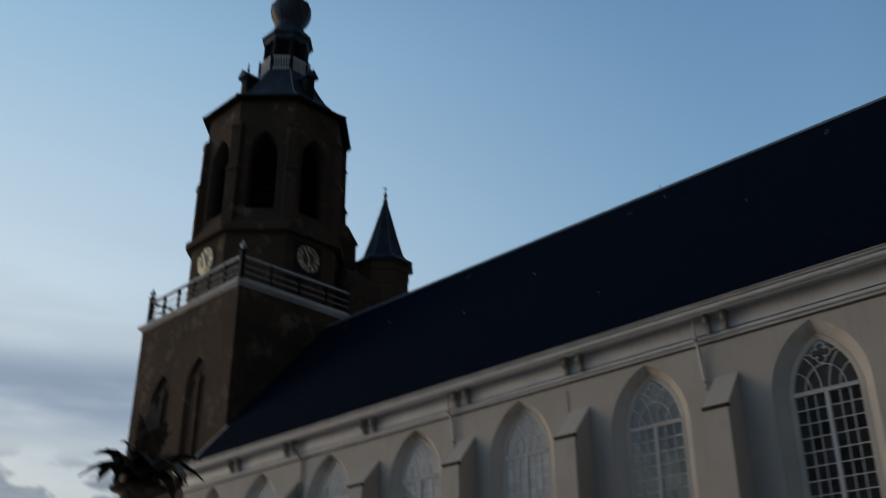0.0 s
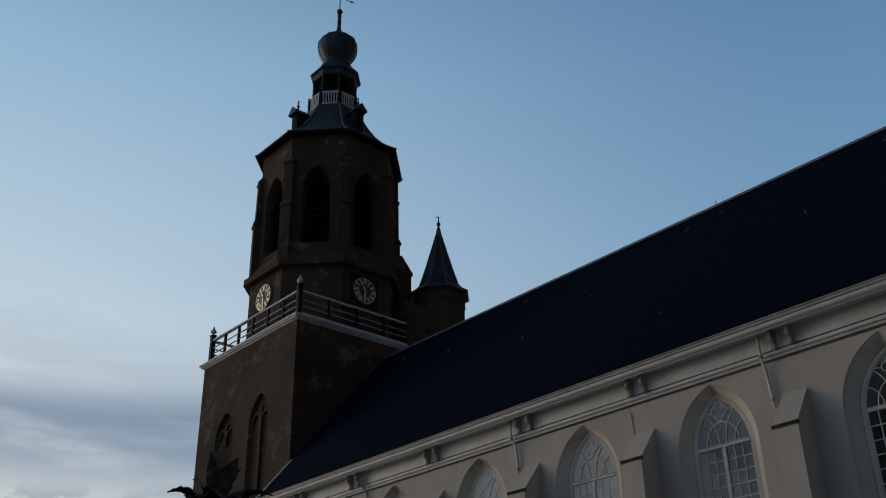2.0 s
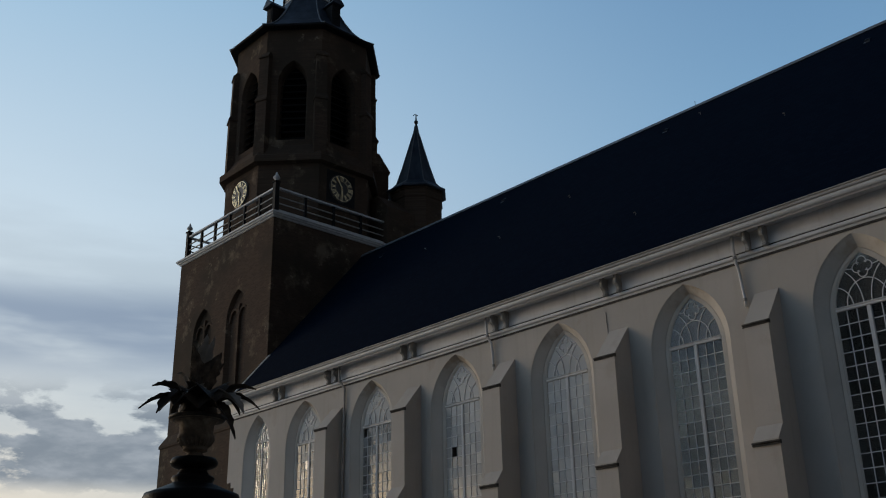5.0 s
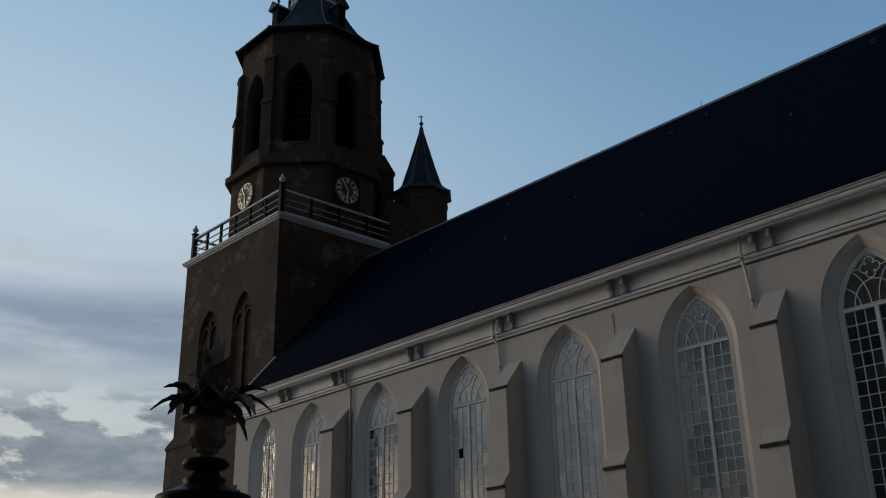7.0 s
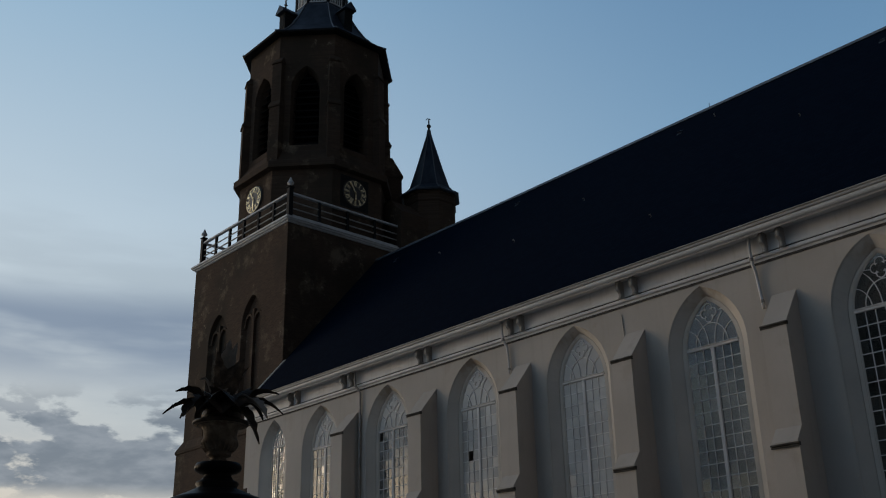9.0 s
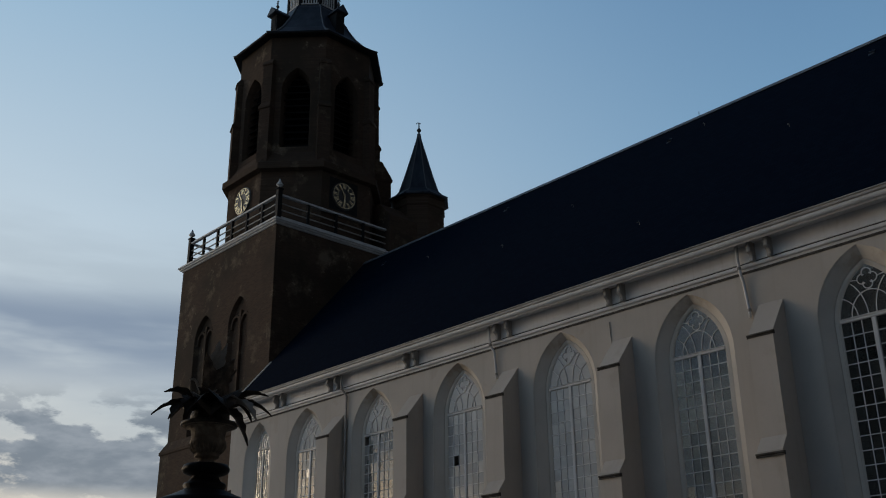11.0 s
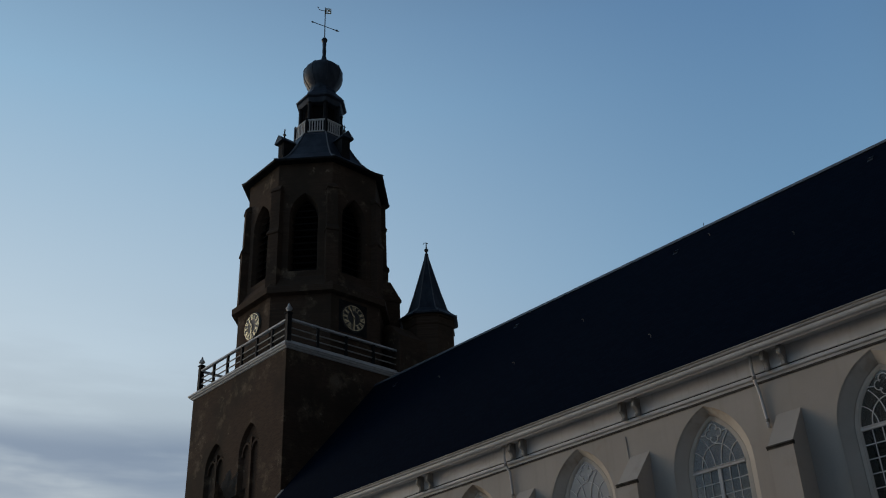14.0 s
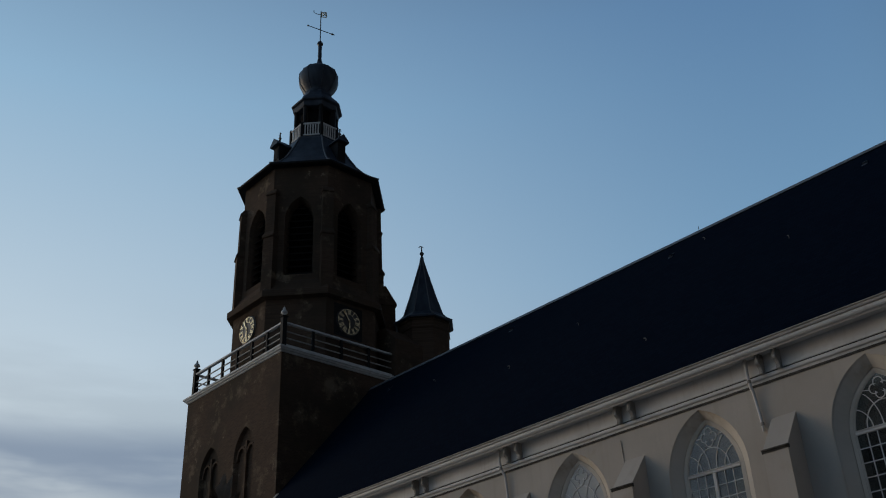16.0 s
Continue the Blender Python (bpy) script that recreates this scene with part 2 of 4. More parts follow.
def mat_dark_wood(g):
    c = g.ramp(noise_of(g, world_xyz(g, (1, 1, 4)), 3.0, 5), [(0.3, (0.007, 0.007, 0.008)), (0.7, (0.018, 0.018, 0.019))])
    return surface(g, c, 0.6, spec=0.1)


def mat_gold(g):
    c = g.ramp(noise_of(g, world_xyz(g), 6.0, 4), [(0.3, (0.74, 0.58, 0.34)), (0.7, (0.86, 0.71, 0.46))])
    return surface(g, c, 0.22, metal=1.0)


def mat_dial(g):
    c = g.ramp(noise_of(g, world_xyz(g), 4.0, 4), [(0.3, (0.012, 0.011, 0.012)), (0.7, (0.025, 0.022, 0.02))])
    return surface(g, c, 0.5)


def mat_bronze(g):
    p = world_xyz(g)
    c = g.ramp(noise_of(g, p, 9.0, 6), [(0.3, (0.014, 0.011, 0.009)), (0.6, (0.055, 0.040, 0.029)), (0.8, (0.13, 0.095, 0.068))])
    return surface(g, c, 0.55, bumped(g, noise_of(g, p, 30.0, 5), 0.5, 0.01), spec=0.15)


def mat_pale_leaf(g):
    p = world_xyz(g)
    c = g.ramp(noise_of(g, p, 12.0, 5), [(0.3, (0.20, 0.172, 0.145)), (0.7, (0.35, 0.31, 0.265))])
    return surface(g, c, 0.7, bumped(g, noise_of(g, p, 30.0, 4), 0.3, 0.006), spec=0.2)


def mat_rust(g):
    p = world_xyz(g)
    c = g.ramp(noise_of(g, p, 14.0, 6), [(0.3, (0.035, 0.025, 0.018)), (0.55, (0.085, 0.062, 0.045)), (0.8, (0.19, 0.15, 0.115))])
    return surface(g, c, 0.75, bumped(g, noise_of(g, p, 34.0, 5), 0.4, 0.008), spec=0.15)


def mat_stone(g):
    p = world_xyz(g)
    c = g.ramp(noise_of(g, p, 6.0, 7, 0.65), [(0.28, (0.045, 0.036, 0.026)), (0.5, (0.13, 0.095, 0.066)), (0.75, (0.33, 0.255, 0.18))])
    return surface(g, c, 0.8, bumped(g, noise_of(g, p, 26.0, 6), 0.6, 0.015), spec=0.3)


def mat_bluestone(g):
    p = world_xyz(g)
    c = g.ramp(noise_of(g, p, 4.0, 6), [(0.3, (0.005, 0.005, 0.005)), (0.7, (0.014, 0.013, 0.013))])
    return surface(g, c, 0.45, bumped(g, noise_of(g, p, 30.0, 4), 0.25, 0.008), spec=0.06)


def glass(g, low, high, sheen=0.025, wave=0.08, tone=0.43):
    """Old glass: a clear pane under a pale film that differs from pane to pane, with a slightly uneven gloss."""
    p = world_xyz(g)
    n = bumped(g, noise_of(g, p, 4.0, 2), wave, 0.02)
    own = g.add("ShaderNodeObjectInfo").outputs["Random"]
    film_mask = g.math("ADD", g.math("MULTIPLY", noise_of(g, p, 1.1, 6, 0.6), 0.75), g.math("MULTIPLY", own, 0.25))
    gloss = g.add("ShaderNodeBsdfGlossy", {"Color": (0.95, 0.96, 0.97, 1), "Roughness": 0.06, "Normal": n}).outputs[0]
    clear = g.add("ShaderNodeBsdfTransparent", {"Color": (0.55, 0.6, 0.6, 1)}).outputs[0]
    film = g.add("ShaderNodeBsdfDiffuse", {"Color": (tone, tone * 0.985, tone * 0.95, 1)}).outputs[0]
    body = g.add("ShaderNodeMixShader", {0: g.range(film_mask, 0.36, 0.66, low, high), 1: clear, 2: film}).outputs[0]
    fres = g.add("ShaderNodeFresnel", {"IOR": 1.55}).outputs[0]
    return g.add("ShaderNodeMixShader", {0: g.math("ADD", fres, sheen, clamp=True), 1: body, 2: gloss}).outputs[0]


def mat_glass(g):
    return glass(g, 0.22, 0.62, 0.06, 0.08, 0.48)


def mat_thin_film_glass(g):
    return glass(g, 0.0, 0.30, 0.0)


def mat_hazy_glass(g):
    return glass(g, 0.68, 0.97, 0.02, 0.08, 0.50)


def mat_clear_glass(g):
    return glass(g, 0.0, 0.06, 0.0, 0.03)


def mat_fanlight(g):
    return glass(g, 0.82, 0.98, 0.0, 0.04, 0.46)


def mat_dim_fanlight(g):
    return glass(g, 0.07, 0.15, 0.0, 0.02)


def mat_clear_fanlight(g):
    return glass(g, 0.14, 0.30, 0.0, 0.03)


def mat_void(g):
    c = g.ramp(noise_of(g, world_xyz(g), 1.0, 4), [(0.3, (0.005, 0.005, 0.005)), (0.7, (0.010, 0.009, 0.009))])
    return surface(g, c, 0.9, spec=0.1)


def mat_paving(g):
    p = world_xyz(g)
    b = g.add("ShaderNodeTexBrick", {"Vector": p, "Color1": (0.33, 0.30, 0.265, 1), "Color2": (0.41, 0.38, 0.34, 1), "Mortar": (0.16, 0.15, 0.135, 1),
                                     "Scale": 1.0, "Mortar Size": 0.006, "Brick Width": 0.21, "Row Height": 0.1})
    c = g.mix(g.math("MULTIPLY", noise_of(g, p, 0.3, 5), 0.5), b.outputs["Color"], (0.30, 0.28, 0.255))
    return surface(g, c, 0.85, bumped(g, b.outputs["Fac"], -0.5, 0.01), spec=0.3)


# near-black for the drip stones and the painted shadow strips of the cornice
def mat_drip_and_shade(g):
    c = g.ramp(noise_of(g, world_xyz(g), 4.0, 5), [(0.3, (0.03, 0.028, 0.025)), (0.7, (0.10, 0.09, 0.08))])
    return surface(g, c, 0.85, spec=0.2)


DRIP_AND_SHADE = material("black_stone_and_shade", mat_drip_and_shade)
PLASTER = material("cream_plaster", mat_plaster)
LIME = material("white_limewash", mat_limewash)
WHITE = material("white_paint", mat_white_paint)
WEATHERED_AND_SHADE = material("weathered_zinc_and_shade", mat_weathered_and_shade)
BRICK = material("brown_brick", mat_brick)
SLATE = material("dark_slate", mat_slate)
LEAD = material("grey_lead", mat_lead)
RIDGE = material("ridge_lead", mat_ridge)
IRON = material("black_iron", mat_iron)
GREYWOOD = material("grey_painted_wood", mat_grey_wood)
DARKWOOD = material("dark_painted_wood", mat_dark_wood)
GOLD = material("gilding", mat_gold)
DIAL = material("black_dial", mat_dial)
BRONZE = material("blackened_metal", mat_bronze)
PALE = material("bare_grey_metal", mat_pale_leaf)
RUST = material("rust_brown_metal", mat_rust)
STONE = material("weathered_stone", mat_stone)
BLUESTONE = material("black_bluestone", mat_bluestone)
GLASS = material("old_window_glass", mat_glass)
THINFILM = material("thin_film_window_glass", mat_thin_film_glass)
HAZY = material("hazy_window_glass", mat_hazy_glass)
CLEAR = material("clear_window_glass", mat_clear_glass)
FANLIGHT = material("hazy_fanlight_glass", mat_fanlight)
DIMFAN = material("faint_film_fanlight_glass", mat_dim_fanlight)
CLEARFAN = material("thin_film_fanlight_glass", mat_clear_fanlight)
VOID = material("dark_boarding", mat_void)
PAVING = material("pale_paving", mat_paving)


# ---- mesh helpers ----
def part(name, bm, mat, parent, label="", smooth=False, at=None):
    """One mesh object under a thing or a part; bm is in the parent's own space."""
    me = bpy.data.meshes.new(name)
    bmesh.ops.recalc_face_normals(bm, faces=bm.faces)
    bm.to_mesh(me)
    bm.free()
    if smooth:
        for p in me.polygons:
            p.use_smooth = True
    me.materials.append(mat)
    ob = new(name, me)
    if parent is not None:
        ob.parent = parent
    if at is not None:
        ob.matrix_basis = at
    if label:
        tagged(ob, label)
    return ob


def shared(name, me, parent, m):
    ob = new(name, me)
    ob.parent = parent
    ob.matrix_basis = m
    return ob


def thing(name, at, label, category, group="", kind=""):
    ob = new(name)
    ob.matrix_basis = Matrix.Translation(at)
    return tagged(ob, label, category, group, kind)


def box(bm, x0, x1, y0, y1, z0, z1, bevel=0.0):
    r = bmesh.ops.create_cube(bm, size=1.0, matrix=Matrix.Translation(((x0 + x1) / 2, (y0 + y1) / 2, (z0 + z1) / 2)) @ Matrix.Diagonal((abs(x1 - x0), abs(y1 - y0), abs(z1 - z0), 1)))
    if bevel:
        edges = {e for v in r["verts"] for e in v.link_edges}
        bmesh.ops.bevel(bm, geom=list(edges), offset=bevel, segments=1, affect="EDGES")
    return bm


def loft(bm, rings, closed=True, cap=True):
    """Skin a row of rings of equal length."""
    vs = [[bm.verts.new(p) for p in ring] for ring in rings]
    n = len(rings[0])
    for a, b in zip(vs, vs[1:]):
        for i in range(n if closed else n - 1):
            j = (i + 1) % n
            bm.faces.new((a[i], a[j], b[j], b[i]))
    if cap and closed:
        bm.faces.new(vs[0])
        bm.faces.new(vs[-1])
    return bm


def lathe(bm, profile, n=24, centre=(0, 0), turn=0.0, lean=(0, 0), z0=0.0):
    """Turn a profile of (radius, height) about an upright axis that may lean a little."""
    rings = []
    for r, z in profile:
        ox, oy = centre[0] + lean[0] * (z - z0), centre[1] + lean[1] * (z - z0)
        rings.append([(ox + max(r, 0.001) * math.cos(turn + 2 * math.pi * i / n), oy + max(r, 0.001) * math.sin(turn + 2 * math.pi * i / n), z) for i in range(n)])
    return loft(bm, rings)


def extrude_y(bm, profile, y0, y1):
    return loft(bm, [[(x, y0, z) for x, z in profile], [(x, y1, z) for x, z in profile]])


def tube(bm, points, r, n=8):
    pts = [Vector(p) for p in points]
    rings = []
    for i, p in enumerate(pts):
        d = (pts[min(i + 1, len(pts) - 1)] - pts[max(i - 1, 0)]).normalized()
        a = d.orthogonal().normalized() if abs(d.z) > 0.99 else d.cross(Vector((0, 0, 1))).normalized()
        b = d.cross(a)
        rr = r[i] if isinstance(r, (list, tuple)) else r
        rings.append([p + (a * math.cos(2 * math.pi * k / n) + b * math.sin(2 * math.pi * k / n)) * rr for k in range(n)])
    return loft(bm, rings)


def flat_bar(bm, pts, w, x0, x1):
    """A bar of width w that follows pts (y, z) in an upright plane, between depths x0 and x1."""
    rings = []
    n = len(pts)
    for i, (y, z) in enumerate(pts):
        a, b = pts[max(i - 1, 0)], pts[min(i + 1, n - 1)]
        d = Vector((b[0] - a[0], b[1] - a[1])).normalized()
        o = Vector((-d.y, d.x)) * w / 2
        rings.append([(x0, y + o.x, z + o.y), (x0, y - o.x, z - o.y), (x1, y - o.x, z - o.y), (x1, y + o.x, z + o.y)])
    return loft(bm, rings)


def arch(w, spring, rise, n=10):
    """A pointed arch from the left springing to the right one, as (u, z)."""
    R = (rise * rise + w * w) / (2 * w)
    top = math.acos((R - w) / R)
    left = [(-(w - R + R * math.cos(top * i / n)), spring + R * math.sin(top * i / n)) for i in range(n + 1)]
    left = [(-u if u > 0 else u, z) for u, z in left]
    left[-1] = (0.0, spring + rise)
    return left + [(-u, z) for u, z in reversed(left[:-1])]


def opening(w, sill, spring, rise, n=10):
    return [(-w, sill)] + arch(w, spring, rise, n) + [(w, sill)]


def pierced(bm, u0, u1, z0, z1, holes, place):
    """A sheet in (u, z) with arched holes: (centre, outline). place(u, z) gives the point."""
    def face(*pts):
        bm.faces.new([bm.verts.new(place(*p)) for p in pts])
    edge = u0
    for c, line in sorted(holes, key=lambda h: h[0]):
        pts = [(c + u, z) for u, z in line]
        a, b = pts[0][0], pts[-1][0]
        if a > edge:
            face((edge, z0), (a, z0), (a, z1), (edge, z1))
        sill = pts[0][1]
        if sill > z0:
            face((a, z0), (b, z0), (b, sill), (a, sill))
        for p, q in zip(pts[1:], pts[2:-1]):
            face(p, q, (q[0], z1), (p[0], z1))
        edge = b
    if u1 > edge:
        face((edge, z0), (u1, z0), (u1, z1), (edge, z1))
    bmesh.ops.remove_doubles(bm, verts=bm.verts, dist=0.0005)
    return bm


# ---- ground ----
def build_ground():
    bm = bmesh.new()
    bmesh.ops.create_grid(bm, x_segments=2, y_segments=2, size=2500)
    tagged(part("ground", bm, PAVING, None), "pale worn paving of the church square", "ground", kind="structure")


def build_unseen_walls():
    """Plain unseen walls added beside and behind the camera to block and bounce light."""
    for name, x0, x1, y0, y1, h in (("wall_south", -15, -9, -40, 29.5, 21.5), ("wall_east", -9, 60, -40, -34, 13.0)):
        bm = bmesh.new()
        box(bm, x0, x1, y0, y1, 0, h)
        tagged(part(name, bm, PLASTER, None), "plain cream wall added out of view to block and bounce light", "wall", kind="structure")


build_ground()
build_unseen_walls()

# ---- nave ----
WALL_X, WALL_IN = 22.0, 22.95
GLASS_X = 22.30
NAVE_Y0, NAVE_Y1 = 1.0, 37.2
WALL_TOP = 11.3
EAVE_X, EAVE_Z = 21.75, 11.40
RIDGE_X, RIDGE_Z = 29.0, 19.88
SLOPE = (RIDGE_Z - EAVE_Z) / (RIDGE_X - EAVE_X)
WINDOWS = (9.52, 14.26, 18.73, 23.23, 27.63, 31.75, 35.05)
WIDTHS = (1.0, 1.0, 1.0, 1.0, 1.0, 1.0, 0.82)
BUTTRESSES = (11.87, 16.50, 20.87, 25.28, 29.65)
CAPS = ((8.68, 9.65, 5.77), (8.84, 9.75, 5.86), (8.84, 9.75, 5.86), (8.90, 9.79, 5.93), (8.95, 9.80, 5.98))      # drip, top of the slope, lower drip
SILL, SPRING = 3.1, 8.80
SILLS = (SILL,) * 6 + (7.05,)      # the last window, beside the tower, is a short and narrow one in a deep splay
NARROW = (1.0,) * 6 + (0.55,)
SHORT = (1.0,) * 6 + (0.65,)
APEX = 10.3
DROPS = (0.12, 0.03, 0.0, 0.0, 0.0, 0.0, 0.0)      # how much lower the wooden window sits in its opening
nave = thing("church_nave", (WALL_X, 19, 0), "cream plastered church nave with white trim under a dark slate roof", "church")
N0 = Vector((WALL_X, 19, 0))


def nave_part(name, bm, mat, label="", smooth=False):
    bmesh.ops.translate(bm, verts=bm.verts, vec=-N0)
    return part(name, bm, mat, nave, label, smooth)


def build_nave_wall():
    outer = [(c, opening(1.22 * k, z - 0.25, SPRING, 1.68)) for c, k, z in zip(WINDOWS, WIDTHS, SILLS)]
    inner = [(c, opening(0.93 * k, z - d, APEX + (SPRING - APEX) * h - d, 1.50 * h)) for c, k, d, z, h in zip(WINDOWS, NARROW, DROPS, SILLS, SHORT)]
    bm = bmesh.new()
    pierced(bm, NAVE_Y0, NAVE_Y1, 0, WALL_TOP, outer, lambda u, z: (WALL_X, u, z))
    pierced(bm, NAVE_Y0, NAVE_Y1, 0, WALL_TOP, inner, lambda u, z: (WALL_IN, u, z))
    for y in (NAVE_Y0, NAVE_Y1):
        bm.faces.new([bm.verts.new(p) for p in ((WALL_X, y, 0), (WALL_IN, y, 0), (WALL_IN, y, WALL_TOP), (WALL_X, y, WALL_TOP))])
    bm.faces.new([bm.verts.new(p) for p in ((WALL_X, NAVE_Y0, WALL_TOP), (WALL_IN, NAVE_Y0, WALL_TOP), (WALL_IN, NAVE_Y1, WALL_TOP), (WALL_X, NAVE_Y1, WALL_TOP))])
    nave_part("wall", bm, PLASTER, "cream plaster with rain streaks and brown stains")
    for z0, z1, w in ((7.45, 7.72, 0.55), (7.72, 7.95, 0.30)):
        bm = bmesh.new()
        box(bm, WALL_X - 0.012, WALL_X + 0.1, NAVE_Y1 - w, NAVE_Y1 + 0.01, z0, z1)
        nave_part("exposed_brick", bm, BRICK, "bare brown brick at the wall's end")
    # splayed reveals, limewashed
    for (c, o), (_, i) in zip(outer, inner):
        bm = bmesh.new()
        rings = []
        for t, x in ((0.0, WALL_X), (0.05, WALL_X + 0.012), (0.12, WALL_X + 0.04), (0.94, WALL_X + 0.24), (1.0, WALL_X + 0.28)):
            rings.append([(x, c + a[0] + (b[0] - a[0]) * t, a[1] + (b[1] - a[1]) * t) for a, b in zip(o, i)])
        rings.append([(WALL_IN, c + b[0], b[1]) for b in i])
        loft(bm, rings, closed=True, cap=False)
        nave_part("window_reveal", bm, LIME, "white limewashed splayed reveal")
    # blind walls that close the nave
    bm = bmesh.new()
    far = 2 * RIDGE_X - WALL_X
    box(bm, far - 0.9, far, NAVE_Y0, NAVE_Y1, 0, WALL_TOP)
    nave_part("north_wall", bm, PLASTER)
    for y0, y1 in ((NAVE_Y0, NAVE_Y0 + 0.9), (NAVE_Y1 - 0.6, NAVE_Y1)):
        bm = bmesh.new()
        prof = [(WALL_IN, 0), (far - 0.9, 0), (far - 0.9, WALL_TOP), (far - 1.0, WALL_TOP + 0.1), (RIDGE_X, RIDGE_Z - 0.3), (WALL_IN + 0.1, WALL_TOP + 0.1), (WALL_IN, WALL_TOP)]
        extrude_y(bm, prof, y0, y1)
        nave_part("gable_wall", bm, PLASTER)
    bm = bmesh.new()
    box(bm, WALL_IN, far - 0.9, NAVE_Y0 + 0.9, NAVE_Y1 - 0.6, 0.01, 0.06)
    nave_part("floor_slab", bm, VOID)


def build_nave_roof():
    far = 2 * RIDGE_X - EAVE_X
    t = 0.22
    bm = bmesh.new()
    extrude_y(bm, [(EAVE_X, EAVE_Z), (RIDGE_X, RIDGE_Z), (RIDGE_X, RIDGE_Z - t), (EAVE_X + 0.1, EAVE_Z - t + 0.1)], NAVE_Y0 - 0.1, NAVE_Y1)
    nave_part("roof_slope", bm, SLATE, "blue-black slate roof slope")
    bm = bmesh.new()
    extrude_y(bm, [(far, EAVE_Z), (RIDGE_X, RIDGE_Z), (RIDGE_X, RIDGE_Z - t), (far - 0.1, EAVE_Z - t + 0.1)], NAVE_Y0 - 0.1, NAVE_Y1)
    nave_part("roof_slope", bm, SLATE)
    bm = bmesh.new()
    extrude_y(bm, [(RIDGE_X - 0.16, RIDGE_Z - 0.13), (RIDGE_X - 0.13, RIDGE_Z - 0.09), (RIDGE_X - 0.05, RIDGE_Z + 0.03), (RIDGE_X + 0.05, RIDGE_Z + 0.03),
                   (RIDGE_X + 0.13, RIDGE_Z - 0.09), (RIDGE_X + 0.16, RIDGE_Z - 0.13)], NAVE_Y0 - 0.1, NAVE_Y1)
    nave_part("ridge_cap", bm, RIDGE, "dull lead ridge capping")
    # pale verge where the roof ends beside the tower
    bm = bmesh.new()
    x1 = 23.75
    z = lambda x: EAVE_Z + (x - EAVE_X) * SLOPE
    loft(bm, [[(x, NAVE_Y1 - 0.12, z(x) - 0.1), (x, NAVE_Y1 + 0.05, z(x) - 0.1), (x, NAVE_Y1 + 0.05, z(x) + 0.05), (x, NAVE_Y1 - 0.12, z(x) + 0.05)] for x in (EAVE_X - 0.1, x1)])
    nave_part("verge_board", bm, WEATHERED_AND_SHADE, "grey weathered verge board")


def build_cornice():
    y0, y1 = NAVE_Y0, NAVE_Y1 + 0.05
    bm = bmesh.new()
    extrude_y(bm, [(22.0, 10.60), (21.965, 10.60), (21.955, 10.63), (21.955, 10.665), (21.90, 10.672), (21.885, 10.70), (21.885, 10.745), (21.90, 10.765), (21.97, 10.768), (22.0, 10.768)], y0, y1)
    nave_part("architrave_moulding", bm, WHITE, "white painted moulding")
    bm = bmesh.new()
    extrude_y(bm, [(22.0, 10.798), (21.89, 10.798), (21.895, 10.815), (21.90, 10.825), (21.90, 11.26), (22.0, 11.26)], y0, y1)
    nave_part("frieze", bm, WHITE, "white painted frieze board")
    bm = bmesh.new()
    extrude_y(bm, [(21.93, 11.26), (21.56, 11.26), (21.555, 11.19), (21.52, 11.185), (21.49, 11.225), (21.43, 11.235), (21.40, 11.27), (21.385, 11.33), (21.80, 11.345), (21.93, 11.345)], y0, y1)
    nave_part("gutter_front", bm, WHITE, "white painted box gutter")
    bm = bmesh.new()
    extrude_y(bm, [(21.80, 11.35), (21.38, 11.335), (21.355, 11.36), (21.355, 11.40), (21.39, 11.41), (21.39, 11.44), (21.36, 11.45), (21.36, 11.475), (21.42, 11.475), (21.44, 11.40), (21.80, 11.40)], y0, y1)
    nave_part("gutter_lip", bm, WEATHERED_AND_SHADE, "weathered zinc gutter lip")
    # dark strips painted in for the shadow lines above and below the moulding
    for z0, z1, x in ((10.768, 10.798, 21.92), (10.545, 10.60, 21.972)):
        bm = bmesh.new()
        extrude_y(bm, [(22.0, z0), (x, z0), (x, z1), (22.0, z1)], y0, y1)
        nave_part("joint_fillet", bm, DRIP_AND_SHADE, "dark strip painted as a shadow line of the moulding")
    # scrolled consoles in pairs over the buttresses, their grey painting in the gutter's shade
    side = [(21.91, 11.29), (21.67, 11.29), (21.64, 11.12), (21.63, 11.06), (21.65, 11.01), (21.70, 10.985), (21.745, 10.94), (21.765, 10.88),
            (21.77, 10.84), (21.745, 10.815), (21.745, 10.775), (21.775, 10.755), (21.82, 10.765), (21.85, 10.79), (21.91, 10.80)]
    bm = bmesh.new()
    extrude_y(bm, side, -0.052, 0.052)
    extrude_y(bm, [(x - 0.012 if x < 21.9 else x, z) for x, z in side], -0.03, 0.03)
    bmesh.ops.translate(bm, verts=bm.verts, vec=(-N0.x, 0, -0.03))
    first = None
    for c in (11.86, 16.48, 20.92, 25.33, 29.74, 33.3):
        for d in (-0.245, 0.245):
            at = Matrix.Translation((0, c + d - N0.y, 0))
            if first is None:
                first = part("console", bm, WEATHERED_AND_SHADE, nave, "carved scroll console, its grey painting in shade", at=at)
            else:
                shared("console", first.data, nave, at)["label"] = "carved scroll console, its grey painting in shade"


